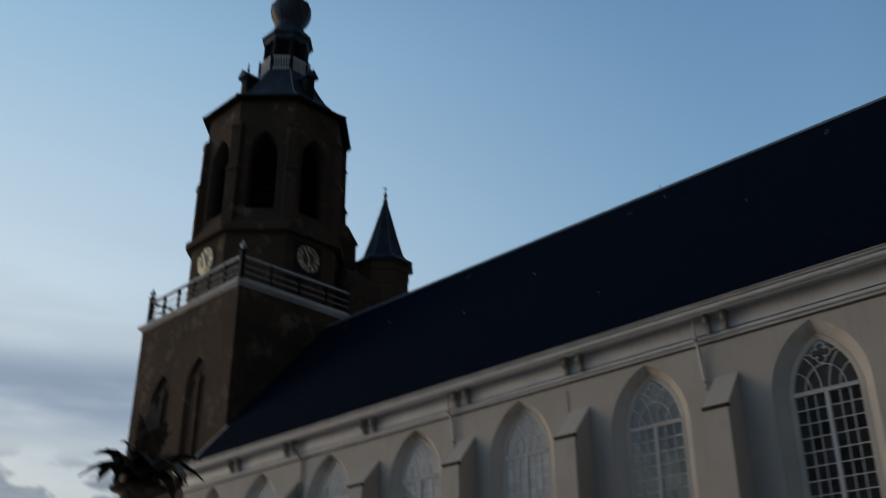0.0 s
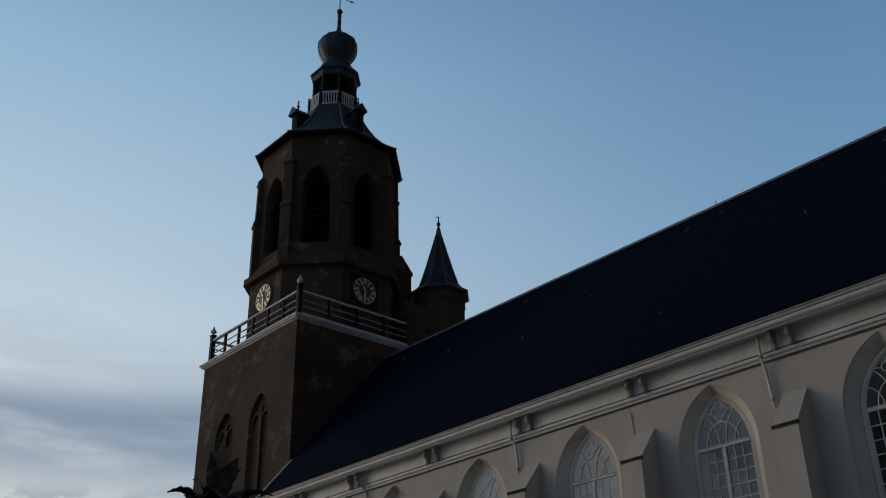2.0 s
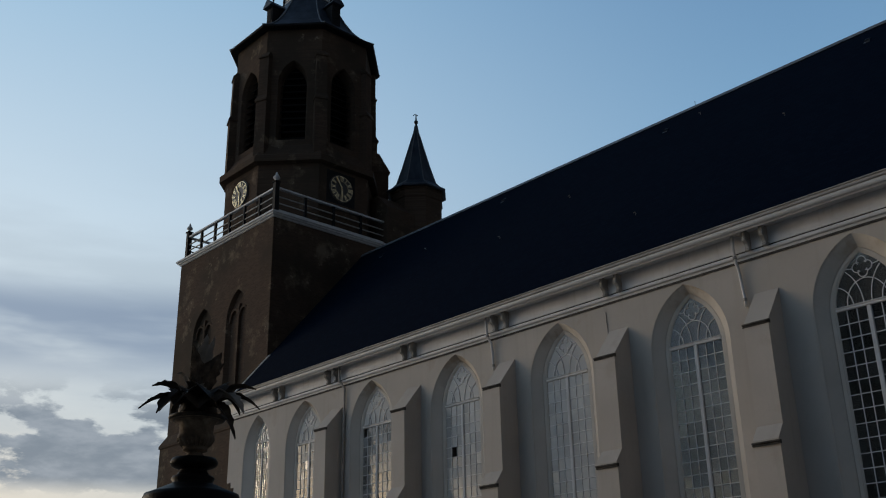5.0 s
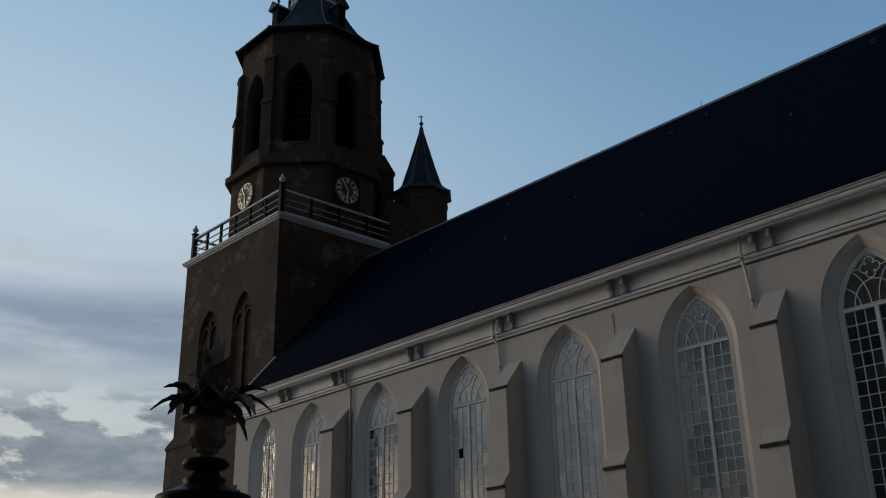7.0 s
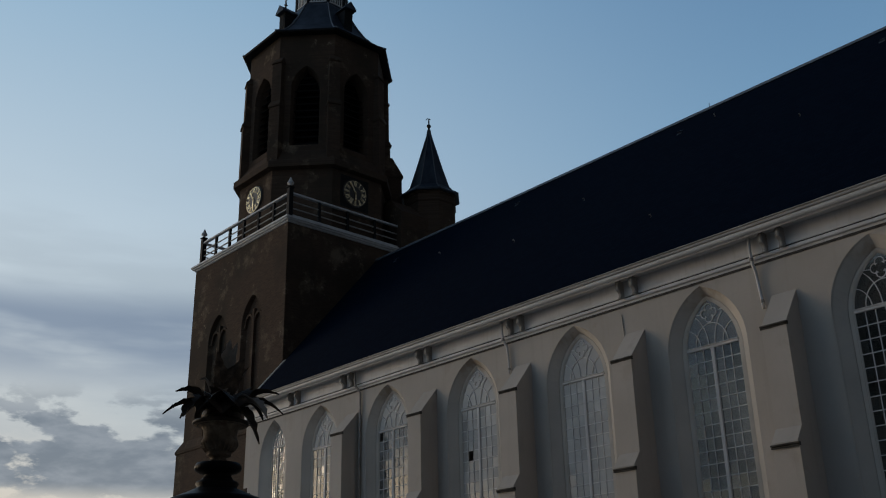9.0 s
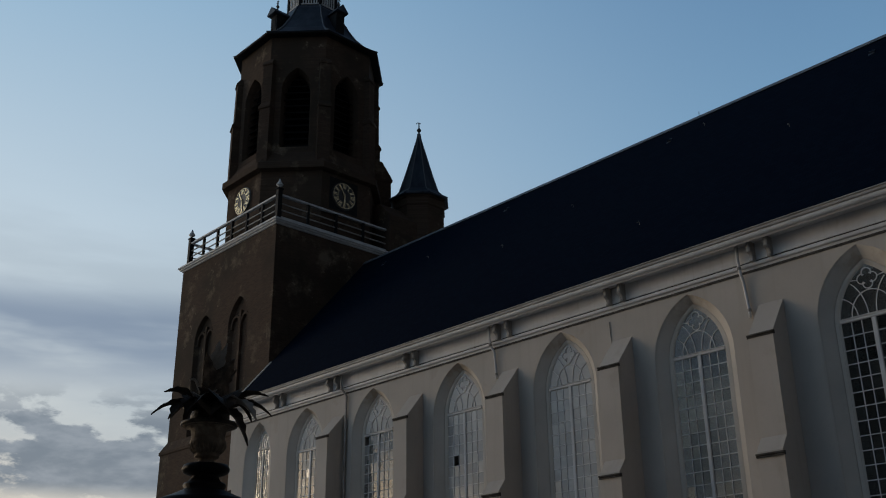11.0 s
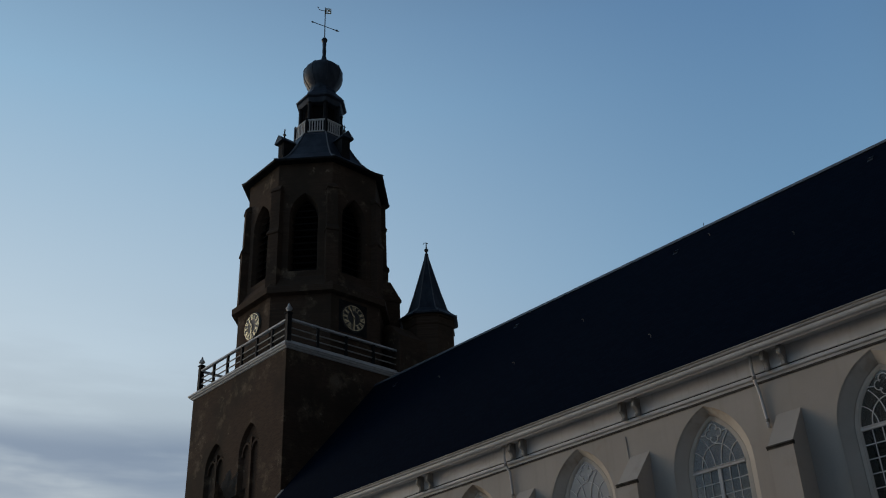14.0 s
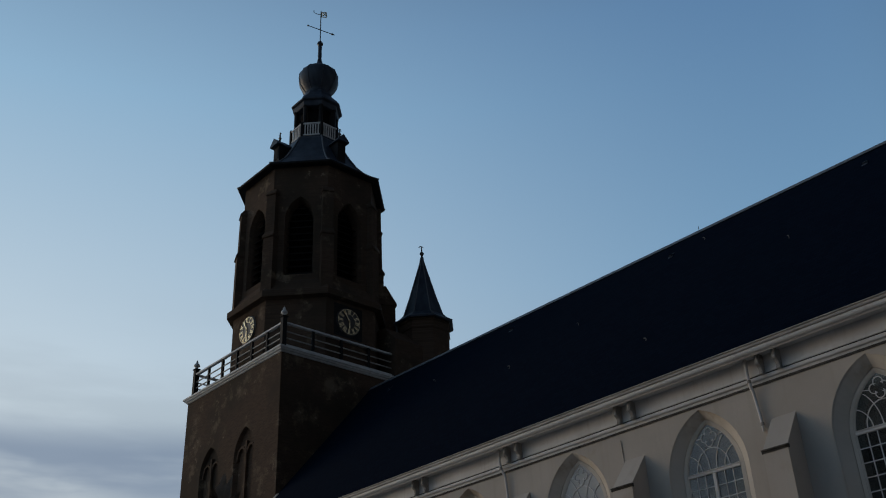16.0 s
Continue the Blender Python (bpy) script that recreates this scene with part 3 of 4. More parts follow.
def build_buttresses():
    hw = 0.335
    xu, xl = 21.26, 21.03
    for c, (drip, top, low) in zip(BUTTRESSES, CAPS):
        at = Matrix.Translation((-N0.x, c - N0.y, 0))
        bm = bmesh.new()
        prof = [(22.05, 0.0), (xl, 0.0), (xl, low - 0.04), (xl - 0.05, low), (xl - 0.05, low + 0.05), (xu, low + 0.42), (xu, drip), (22.0, top), (22.05, top)]
        extrude_y(bm, prof, -hw, hw)
        ob = part("buttress", bm, PLASTER, nave, at=at)
        for x, z in ((xu, drip), (xl - 0.03, low)):
            d = bmesh.new()
            extrude_y(d, [(x + 0.05, z - 0.075), (x - 0.02, z - 0.075), (x - 0.025, z - 0.05), (x - 0.004, z - 0.04), (x - 0.045, z - 0.02), (x - 0.045, z + 0.012), (x + 0.05, z + 0.02)], -hw - 0.025, hw + 0.025)
            part("drip_stone", d, DRIP_AND_SHADE, ob, "dark drip stone")


def build_window(sill=SILL):
    """One pointed window about its own centre: x into the wall from the glass, y along it, z up."""
    win = new("window")
    win.parent = nave
    bm = bmesh.new()
    ow, iw = opening(0.93, sill, SPRING, 1.50, 14), opening(0.79, sill + 0.1, SPRING + 0.02, 1.35, 14)
    rings = []
    for t, x in ((0.0, -0.02), (0.0, -0.045), (0.62, -0.038), (0.68, -0.028), (0.86, -0.026), (1.0, -0.008), (1.0, 0.06), (0.0, 0.06), (0.0, -0.02)):
        rings.append([(x, a[0] + (b[0] - a[0]) * t, a[1] + (b[1] - a[1]) * t) for a, b in zip(ow, iw)])
    loft(bm, rings, cap=False)
    part("frame", bm, LIME, win, "limewashed flat frame")
    bm = bmesh.new()
    box(bm, -0.05, 0.05, -0.80, 0.80, 8.86, 8.935, 0.012)
    box(bm, -0.075, 0.0, -0.80, 0.80, 8.932, 8.955, 0.008)
    part("transom", bm, WHITE, win, "white painted transom")
    bm = bmesh.new()
    box(bm, -0.045, 0.05, -0.055, 0.055, sill + 0.1, 8.86, 0.012)
    part("mullion", bm, WHITE, win, "white painted mullion")
    ROW = 0.333
    cols = [0.055 + i * (0.79 - 0.055) / 3 for i in range(4)]
    rows = []
    z = 8.86
    while z > sill + 0.12:
        rows.append(z)
        z -= ROW
    upright, cross = bmesh.new(), bmesh.new()
    flat_bar(upright, [(0, sill + 0.1), (0, 8.87)], 0.022, -0.02, 0.025)
    flat_bar(cross, [(0.05, 0), (0.80, 0)], 0.022, -0.018, 0.023)
    up_data = cross_data = None
    for sgn in (-1, 1):
        for c in cols[1:-1]:
            m = Matrix.Translation((0, sgn * c, 0))
            if up_data is None:
                up_data = part("glazing_bar", upright, WHITE, win, at=m).data
            else:
                shared("glazing_bar", up_data, win, m)
        for r in rows[1:]:
            m = Matrix.Translation((0, 0 if sgn > 0 else -0.85, r))
            if cross_data is None:
                cross_data = part("glazing_bar", cross, WHITE, win, at=m).data
            else:
                shared("glazing_bar", cross_data, win, m)
    # intersecting tracery with a quatrefoil at the top
    bm = bmesh.new()
    s = 8.935
    arcs = []
    for sg in (-1, 1):
        arcs.append([(sg * (-0.80 + 0.45 * math.cos(a)), s + 0.54 * math.sin(a)) for a in [math.pi / 2 * i / 10 for i in range(11)]])
        arcs.append([(sg * (-0.80 + 0.70 * math.cos(a)), s + 1.00 * math.sin(a)) for a in [math.radians(76) * i / 12 for i in range(13)]])
    arcs.append([(0.50 * math.cos(a), s + 0.60 * math.sin(a)) for a in [math.pi * (i / 18) for i in range(19)]])
    for pts in arcs:
        keep = []
        for y, zz in pts:
            lim = 0.80
            R = (1.35 ** 2 + 0.79 ** 2) / 1.58
            if zz > SPRING + 0.02:
                lim = max(0.0, math.sqrt(max(R * R - (zz - SPRING - 0.02) ** 2, 0)) - (R - 0.79)) + 0.01
            if abs(y) <= lim:
                keep.append((y, zz))
        if len(keep) > 2:
            flat_bar(bm, keep, 0.020, -0.025, 0.02)
    qc = s + 0.885
    for k in range(4):
        cy, cz = 0.125 * math.cos(k * math.pi / 2), qc + 0.135 * math.sin(k * math.pi / 2)
        a0 = k * math.pi / 2 - radians(122)
        flat_bar(bm, [(cy + 0.115 * math.cos(a0 + radians(244) * i / 12), cz + 0.12 * math.sin(a0 + radians(244) * i / 12)) for i in range(13)], 0.020, -0.025, 0.02)
    for p0, p1 in (((-0.25, qc), (-0.42, qc + 0.03)), ((0.25, qc), (0.42, qc + 0.03)), ((0, qc - 0.25), (0, s + 0.60))):
        flat_bar(bm, [p0, p1], 0.018, -0.022, 0.018)
    part("tracery", bm, WHITE, win, "white painted tracery with a quatrefoil")
    bm = bmesh.new()
    line = [(u * 0.80, z) for u, z in arch(1.0, SPRING + 0.02, 1.36, 14)]
    front = [(-0.002, -0.79, 8.92)] + [(-0.002, u, max(z, 8.92)) for u, z in line if z >= 8.89] + [(-0.002, 0.79, 8.92)]
    loft(bm, [front, [(0.004, y, z) for _, y, z in front]])
    part("fanlight_glass", bm, FANLIGHT, win, "old glass under a pale film")
    pane = bmesh.new()
    w, h = (cols[1] - cols[0]) - 0.004, ROW - 0.004
    box(pane, -0.003, 0.003, -w / 2, w / 2, -h / 2, h / 2)
    data = None
    for r in rows:
        bottom = max(r - ROW, sill + 0.1)
        k = (r - bottom) / ROW
        for sgn in (-1, 1):
            for i in range(3):
                cy = sgn * (cols[i] + cols[i + 1]) / 2
                m = Matrix.Translation((0, cy, (r + bottom) / 2)) @ Matrix.Diagonal((1, 1, k, 1))
                if data is None:
                    data = part("pane", pane, GLASS, win, at=m).data
                else:
                    shared("pane", data, win, m)
    return win


def build_windows():
    rng = random.Random(4)
    first = build_window()
    made = [first]
    for i, (c, k, d, h) in enumerate(zip(WINDOWS, NARROW, DROPS, SHORT)):
        m = Matrix.Translation((GLASS_X - N0.x, c - N0.y, APEX * (1 - h) - d)) @ Matrix.Diagonal((1, k, h, 1))
        if i == 0:
            first.matrix_basis = m
        elif SILLS[i] != SILL:
            ob = build_window(APEX + (SILLS[i] - APEX) / h)
            ob.matrix_basis = m
            made.append(ob)
        else:
            ob = copy_thing(first, Matrix.Translation(m.translation))
            made.append(ob)
    for i, ob in enumerate(made):
        tagged(ob, "tall pointed church window with small white-barred panes")
        for ch in list(ob.children):
            if ch.name.startswith("pane"):
                p = ch.matrix_basis.translation
                if i == 3 and abs(p.y - 0.43) < 0.13 and abs(p.z - 7.36) < 0.1:
                    bpy.data.objects.remove(ch)          # the one pane that is missing
                    continue
                if i == 4 and abs(p.y - 0.67) < 0.13 and abs(p.z - 8.69) < 0.1:
                    bpy.data.objects.remove(ch)
                    continue
                sz = ch.matrix_basis.to_scale().z
                ch.matrix_basis = Matrix.Translation(p) @ pose(0, 0, 0, 0, rng.gauss(0, 0.35), rng.gauss(0, 0.45)) @ Matrix.Diagonal((1, 1, sz, 1))
    # the nearer windows have clearer glass, the middle ones a thick pale film
    for i, (pane_glass, fan_glass) in enumerate(((CLEAR, DIMFAN), (THINFILM, CLEARFAN), (HAZY, FANLIGHT), (HAZY, FANLIGHT))):
        done = {}
        for ch in made[i].children:
            if ch.name.startswith(("pane", "fanlight")):
                if ch.data.name not in done:
                    done[ch.data.name] = ch.data.copy()
                    done[ch.data.name].materials[0] = pane_glass if ch.name.startswith("pane") else fan_glass
                ch.data = done[ch.data.name]
    tagged(made[3], "tall pointed church window with one small pane missing")


def build_downpipes():
    def pipe(points, label):
        bm = bmesh.new()
        tube(bm, points, 0.042, 10)
        ob = nave_part("downpipe", bm, WHITE if "white" in label else WEATHERED_AND_SHADE, label, smooth=True)
        p = points
        for q in (p[2], p[-2]):
            b2 = bmesh.new()
            lathe(b2, [(0.050, q[2] - 0.04), (0.054, q[2] - 0.03), (0.054, q[2] + 0.03), (0.050, q[2] + 0.04)], 10, (q[0], q[1]))
            bmesh.ops.translate(b2, verts=b2.verts, vec=-N0)
            part("pipe_collar", b2, WEATHERED_AND_SHADE, ob)
    pipe([(21.76, 12.49, 11.24), (21.77, 12.50, 10.85), (21.79, 12.50, 10.66), (21.84, 12.51, 10.52), (21.92, 12.51, 10.38), (21.93, 12.48, 10.05), (21.93, 12.44, 9.55), (21.93, 12.43, 9.36)], "white painted rainwater pipe")
    pipe([(21.76, 21.50, 11.24), (21.77, 21.50, 10.85), (21.79, 21.49, 10.66), (21.84, 21.47, 10.55), (21.92, 21.45, 10.44), (21.93, 21.42, 10.05), (21.93, 21.40, 9.70), (21.93, 21.39, 9.56)], "white painted rainwater pipe")
    pipe([(21.76, 29.24, 11.24), (21.77, 29.25, 10.90), (21.79, 29.24, 10.72), (21.86, 29.18, 10.58), (21.93, 29.12, 10.44), (21.93, 29.13, 9.8), (21.93, 29.17, 3.0), (21.93, 29.17, 0.1)], "grey weathered rainwater pipe")
    bm = bmesh.new()
    tube(bm, [(21.985, 16.9, 10.35), (21.985, 16.88, 9.9), (21.985, 16.86, 9.62)], 0.012, 6)
    nave_part("cable", bm, WEATHERED_AND_SHADE)


def build_roof_vents():
    bm = bmesh.new()
    # a small hooded tile vent, lying on the slope
    loft(bm, [[(0.0, -0.11, 0.0), (0.0, 0.11, 0.0), (0.0, 0.08, 0.10), (0.0, -0.08, 0.10)], [(0.30, -0.11, 0.0), (0.30, 0.11, 0.0), (0.30, 0.03, 0.015), (0.30, -0.03, 0.015)]])
    box(bm, -0.14, 0.02, -0.13, 0.13, -0.005, 0.012)
    ang = math.degrees(math.atan(SLOPE))
    data = None
    for y, x in ((10.62, 28.25), (18.25, 28.15), (26.64, 28.25), (34.62, 28.1)):
        at = Matrix.Translation(Vector((x, y, EAVE_Z + (x - EAVE_X) * SLOPE + 0.01)) - N0) @ pose(0, 0, 0, 0, -ang, 0) @ Matrix.Scale(0.75, 4)
        if data is None:
            data = part("roof_vent", bm, LEAD, nave, "small lead roof vent", at=at).data
        else:
            shared("roof_vent", data, nave, at)["label"] = "small lead roof vent"
    bm = bmesh.new()
    tube(bm, [(0, 0, 0), (0.02, 0, 0.07), (-0.03, 0, 0.10), (-0.09, 0, 0.06)], 0.014, 6)
    data = None
    for y, x in ((16.78, 28.23), (16.9, 23.9), (24.4, 25.6), (12.6, 26.0), (30.2, 27.0), (21.5, 26.4)):
        at = Matrix.Translation(Vector((x, y, EAVE_Z + (x - EAVE_X) * SLOPE)) - N0)
        if data is None:
            data = part("roof_hook", bm, WEATHERED_AND_SHADE, nave, at=at).data
        else:
            shared("roof_hook", data, nave, at)
    bm = bmesh.new()
    tube(bm, [(RIDGE_X, 17.4, RIDGE_Z), (RIDGE_X, 17.4, RIDGE_Z + 0.22)], 0.012, 6)
    nave_part("ridge_rod", bm, IRON)


build_nave_wall()
build_nave_roof()
build_cornice()
build_buttresses()
build_windows()
build_downpipes()
build_roof_vents()

# ---- tower ----
TX, TY = 28.3, 41.8
HX, HY = 4.53, 4.42
TOP = 20.62
LEAN = (0.013, -0.009)
T0 = Vector((TX, TY, 0))
tower = thing("church_tower", T0, "dark brown brick church tower with an octagonal belfry and slate spire", "church tower")


def tower_part(name, bm, mat, label="", smooth=False, under=None):
    bmesh.ops.translate(bm, verts=bm.verts, vec=-T0)
    return part(name, bm, mat, under or tower, label, smooth)


def build_shaft():
    x0, x1, y0, y1 = TX - HX, TX + HX, TY - HY, TY + HY
    niches = [(40.25, opening(0.92, 9.2, 16.3, 1.45)), (43.45, opening(0.92, 9.2, 16.2, 1.35))]
    bm = bmesh.new()
    pierced(bm, y0, y1, 0, TOP, niches, lambda u, z: (x0, u, z))
    for c, line in niches:
        a = [(x0, c + u, z) for u, z in line]
        b = [(x0 + 0.22, c + u * 0.86, z) for u, z in line]
        loft(bm, [a, b], cap=False)
        bm.faces.new([bm.verts.new(p) for p in b])
    for q in (((x0, y0), (x1, y0)), ((x1, y0), (x1, y1)), ((x1, y1), (x0, y1))):
        bm.faces.new([bm.verts.new(p) for p in ((*q[0], 0), (*q[1], 0), (*q[1], TOP), (*q[0], TOP))])
    bm.faces.new([bm.verts.new(p) for p in ((x0, y0, TOP), (x1, y0, TOP), (x1, y1, TOP), (x0, y1, TOP))])
    bmesh.ops.remove_doubles(bm, verts=bm.verts, dist=0.0005)
    tower_part("shaft", bm, BRICK, "brown brick with pale weathered patches")
    # mullions and heads of the blind windows
    for c, spring in ((40.25, 16.3), (43.45, 16.2)):
        bm = bmesh.new()
        flat_bar(bm, [(c, 9.2), (c, spring + 0.75)], 0.16, x0 + 0.08, x0 + 0.215)
        for s in (-1, 1):
            flat_bar(bm, [(c + s * 0.40 + 0.38 * math.cos(a), spring - 0.1 + 0.62 * math.sin(a)) for a in [math.pi * i / 10 for i in range(11)]], 0.12, x0 + 0.10, x0 + 0.215)
        tower_part("blind_tracery", bm, BRICK, "brown brick tracery of a blind window")
        bm = bmesh.new()
        loft(bm, [[(x0 - 0.06, c - 0.98, 9.1), (x0 - 0.06, c + 0.98, 9.1), (x0 + 0.215, c + 0.98, 9.45), (x0 + 0.215, c - 0.98, 9.45)],
                  [(x0 - 0.06, c - 0.98, 8.95), (x0 - 0.06, c + 0.98, 8.95), (x0 + 0.215, c + 0.98, 8.95), (x0 + 0.215, c - 0.98, 8.95)]])
        tower_part("sill", bm, BRICK)
    # wider foot on the three free sides, with a sloped set-off
    bm = bmesh.new()
    w = 0.32
    ring = lambda o, z: [(x0 - o * 0.55, y0 + 0.02, z), (x1 + o, y0 + 0.02, z), (x1 + o, y1 + o, z), (x0 - o * 0.55, y1 + o, z)]
    loft(bm, [ring(w, 0), ring(w, 10.85), ring(w + 0.08, 10.9), ring(w + 0.08, 11.02), ring(0.01, 11.5)])
    tower_part("tower_foot", bm, BRICK)


def moulded(profile):
    """A moulding that runs round the square tower: (out, z) pairs."""
    bm = bmesh.new()
    rings = []
    for o, z in profile:
        a, b = HX + o, HY + o
        rings.append([(TX - a, TY - b, z), (TX + a, TY - b, z), (TX + a, TY + b, z), (TX - a, TY + b, z)])
    return loft(bm, rings)


def build_gallery():
    bm = moulded([(0.02, TOP), (0.06, TOP + 0.02), (0.07, TOP + 0.06), (0.15, TOP + 0.10), (0.17, TOP + 0.16), (0.22, TOP + 0.18), (0.22, TOP + 0.27), (0.18, TOP + 0.29), (0.0, TOP + 0.31)])
    tower_part("cornice", bm, GREYWOOD, "grey painted moulded cornice")
    zb, zt = TOP + 0.30, TOP + 1.55
    xw, xe, yn, yf = -HX + 0.10, HX - 0.10, -HY + 0.06, HY - 0.42
    corners = [(xw, yn), (xe, yn), (xe, yf), (xw, yf)]
    for i, (cx, cy) in enumerate(corners):
        if i == 1:
            continue                         # the stair turret stands on this corner
        bm = bmesh.new()
        box(bm, cx - 0.12, cx + 0.12, cy - 0.12, cy + 0.12, zb, zt + 0.28, 0.015)
        box(bm, cx - 0.16, cx + 0.16, cy - 0.16, cy + 0.16, zt + 0.28, zt + 0.34, 0.012)
        post = part("corner_post", bm, DARKWOOD, tower, "dark square corner post")
        bm = bmesh.new()
        z0 = zt + 0.34
        lathe(bm, [(0.07, z0), (0.05, z0 + 0.05), (0.05, z0 + 0.09), (0.15, z0 + 0.15), (0.17, z0 + 0.21), (0.13, z0 + 0.28), (0.06, z0 + 0.36), (0.07, z0 + 0.39), (0.02, z0 + 0.50), (0.005, z0 + 0.52)], 12, (cx, cy))
        part("finial", bm, GREYWOOD, post, "grey turned finial", smooth=True)
    for i in range(4):
        (xa, ya), (xb, yb) = corners[i], corners[(i + 1) % 4]
        if i == 0:
            xb -= 2.0                       # the rails end against the turret
        if i == 1:
            ya += 2.2
        dx, dy = xb - xa, yb - ya
        L = math.hypot(dx, dy)
        ang = math.degrees(math.atan2(dy, dx))
        base = Matrix.Translation((xa, ya, 0)) @ pose(0, 0, 0, 0, 0, ang)
        for name, z0, z1, hw, mat in (("top_rail", zt - 0.04, zt + 0.06, 0.085, GREYWOOD), ("foot_rail", zb + 0.03, zb + 0.15, 0.07, GREYWOOD),
                                      ("middle_rail", zb + 0.46, zb + 0.52, 0.03, WEATHERED_AND_SHADE), ("middle_rail", zb + 0.80, zb + 0.86, 0.03, WEATHERED_AND_SHADE)):
            bm = bmesh.new()
            box(bm, 0.1, L - 0.1, -hw, hw, z0, z1, 0.012)
            part(name, bm, mat, tower, "grey painted handrail" if name == "top_rail" else "", at=base)
        n = 6 if i != 0 else 4
        bm = bmesh.new()
        box(bm, -0.07, 0.07, -0.06, 0.06, zb, zt - 0.03, 0.01)
        data = None
        for k in range(1, n):
            at = base @ Matrix.Translation((L * k / n, 0, 0))
            if data is None:
                data = part("baluster_post", bm, DARKWOOD, tower, at=at).data
            else:
                shared("baluster_post", data, tower, at)


def octagon(R, z):
    return [(TX + R * math.cos(radians(22.5 + 45 * i)), TY + R * math.sin(radians(22.5 + 45 * i)), z) for i in range(8)]


C8 = math.cos(radians(22.5))
AP_LOW, AP_UP = 3.80, 3.62
Z_BAND, Z_UP, Z_EAVE = 24.65, 25.85, 33.0


def build_octagon():
    bm = bmesh.new()
    R = AP_LOW / C8
    loft(bm, [octagon(R, TOP + 0.2), octagon(R, Z_BAND), octagon(R + 0.36, Z_BAND + 0.05), octagon(R + 0.36, Z_BAND + 0.40), octagon(R + 0.20, Z_BAND + 0.50), octagon(AP_UP / C8 - 0.01, Z_UP)])
    tower_part("clock_stage", bm, BRICK, "dark brick octagonal clock stage with a sloped stone set-off")
    half = AP_UP * math.tan(radians(22.5))
    for i in range(8):
        a = radians(45 * i)
        out = Vector((math.cos(a), math.sin(a), 0))
        along = Vector((-math.sin(a), math.cos(a), 0))
        place = lambda u, z, d=0.0: T0 + out * (AP_UP - d) + along * u + Vector((0, 0, z))
        hole = [(0.0, opening(0.80, 26.15, 29.6, 1.35))]
        bm = bmesh.new()
        pierced(bm, -half, half, Z_UP - 0.05, Z_EAVE + 0.1, hole, lambda u, z: place(u, z))
        line = hole[0][1]
        loft(bm, [[place(u, z) for u, z in line], [place(u * 0.88, 26.15 + (z - 26.15) * 0.985, 0.22) for u, z in line], [place(u * 0.8, 26.15 + (z - 26.15) * 0.97, 0.6) for u, z in line]], cap=False)
        wall = tower_part("belfry_wall", bm, BRICK, "dark brick belfry wall with a pointed sound opening")
        bm = bmesh.new()
        n = 11
        for k in range(n):
            z = 26.3 + k * 0.40
            w = 0.70 if z < 29.4 else max(0.12, 0.70 * (1 - (z - 29.4) / 1.45))
            loft(bm, [[place(s, z, 0.30), place(s, z + 0.03, 0.30), place(s, z + 0.30, 0.62), place(s, z + 0.27, 0.62)] for s in (-w, w)])
        loft(bm, [[place(u * 0.86, z, 0.64) for u, z in line], [place(u * 0.86, z, 0.68) for u, z in line]])
        tower_part("louvre", bm, VOID, "black wooden louvre boards", under=wall)
        # corner pilaster in two stages with sloped caps
        v = radians(45 * i + 22.5)
        o2, s2 = Vector((math.cos(v), math.sin(v), 0)), Vector((-math.sin(v), math.cos(v), 0))
        bm = bmesh.new()
        Rv = AP_UP / C8
        def slab(hw, r, z):
            return [T0 + o2 * rr + s2 * ss + Vector((0, 0, z)) for rr, ss in ((Rv - 0.35, -hw), (r, -hw), (r, hw), (Rv - 0.35, hw))]
        loft(bm, [slab(0.33, Rv + 0.27, Z_BAND + 0.30), slab(0.33, Rv + 0.27, 28.35), slab(0.37, Rv + 0.34, 28.37), slab(0.37, Rv + 0.34, 28.47), slab(0.30, Rv + 0.20, 28.75),
                  slab(0.29, Rv + 0.18, 31.05), slab(0.33, Rv + 0.24, 31.07), slab(0.33, Rv + 0.24, 31.16)] + ([slab(0.26, Rv + 0.16, 31.3), slab(0.26, Rv + 0.16, 32.85)] if i == 7 else [slab(0.26, Rv + 0.03, 31.45)]))
        tower_part("pilaster", bm, BRICK)
    # the heavier stepped corner towards the stair turret
    for ang in (-22.5, 22.5):
        v = radians(ang)
        o2, s2 = Vector((math.cos(v), math.sin(v), 0)), Vector((-math.sin(v), math.cos(v), 0))
        bm = bmesh.new()
        def slab2(hw, r, z):
            return [T0 + o2 * rr + s2 * ss + Vector((0, 0, z)) for rr, ss in ((3.6, -hw), (r, -hw), (r, hw), (3.6, hw))]
        loft(bm, [slab2(0.6, 4.78, TOP + 0.2), slab2(0.6, 4.78, 26.3), slab2(0.64, 4.86, 26.33), slab2(0.64, 4.86, 26.45), slab2(0.45, 4.28, 27.6)])
        tower_part("corner_buttress", bm, BRICK)


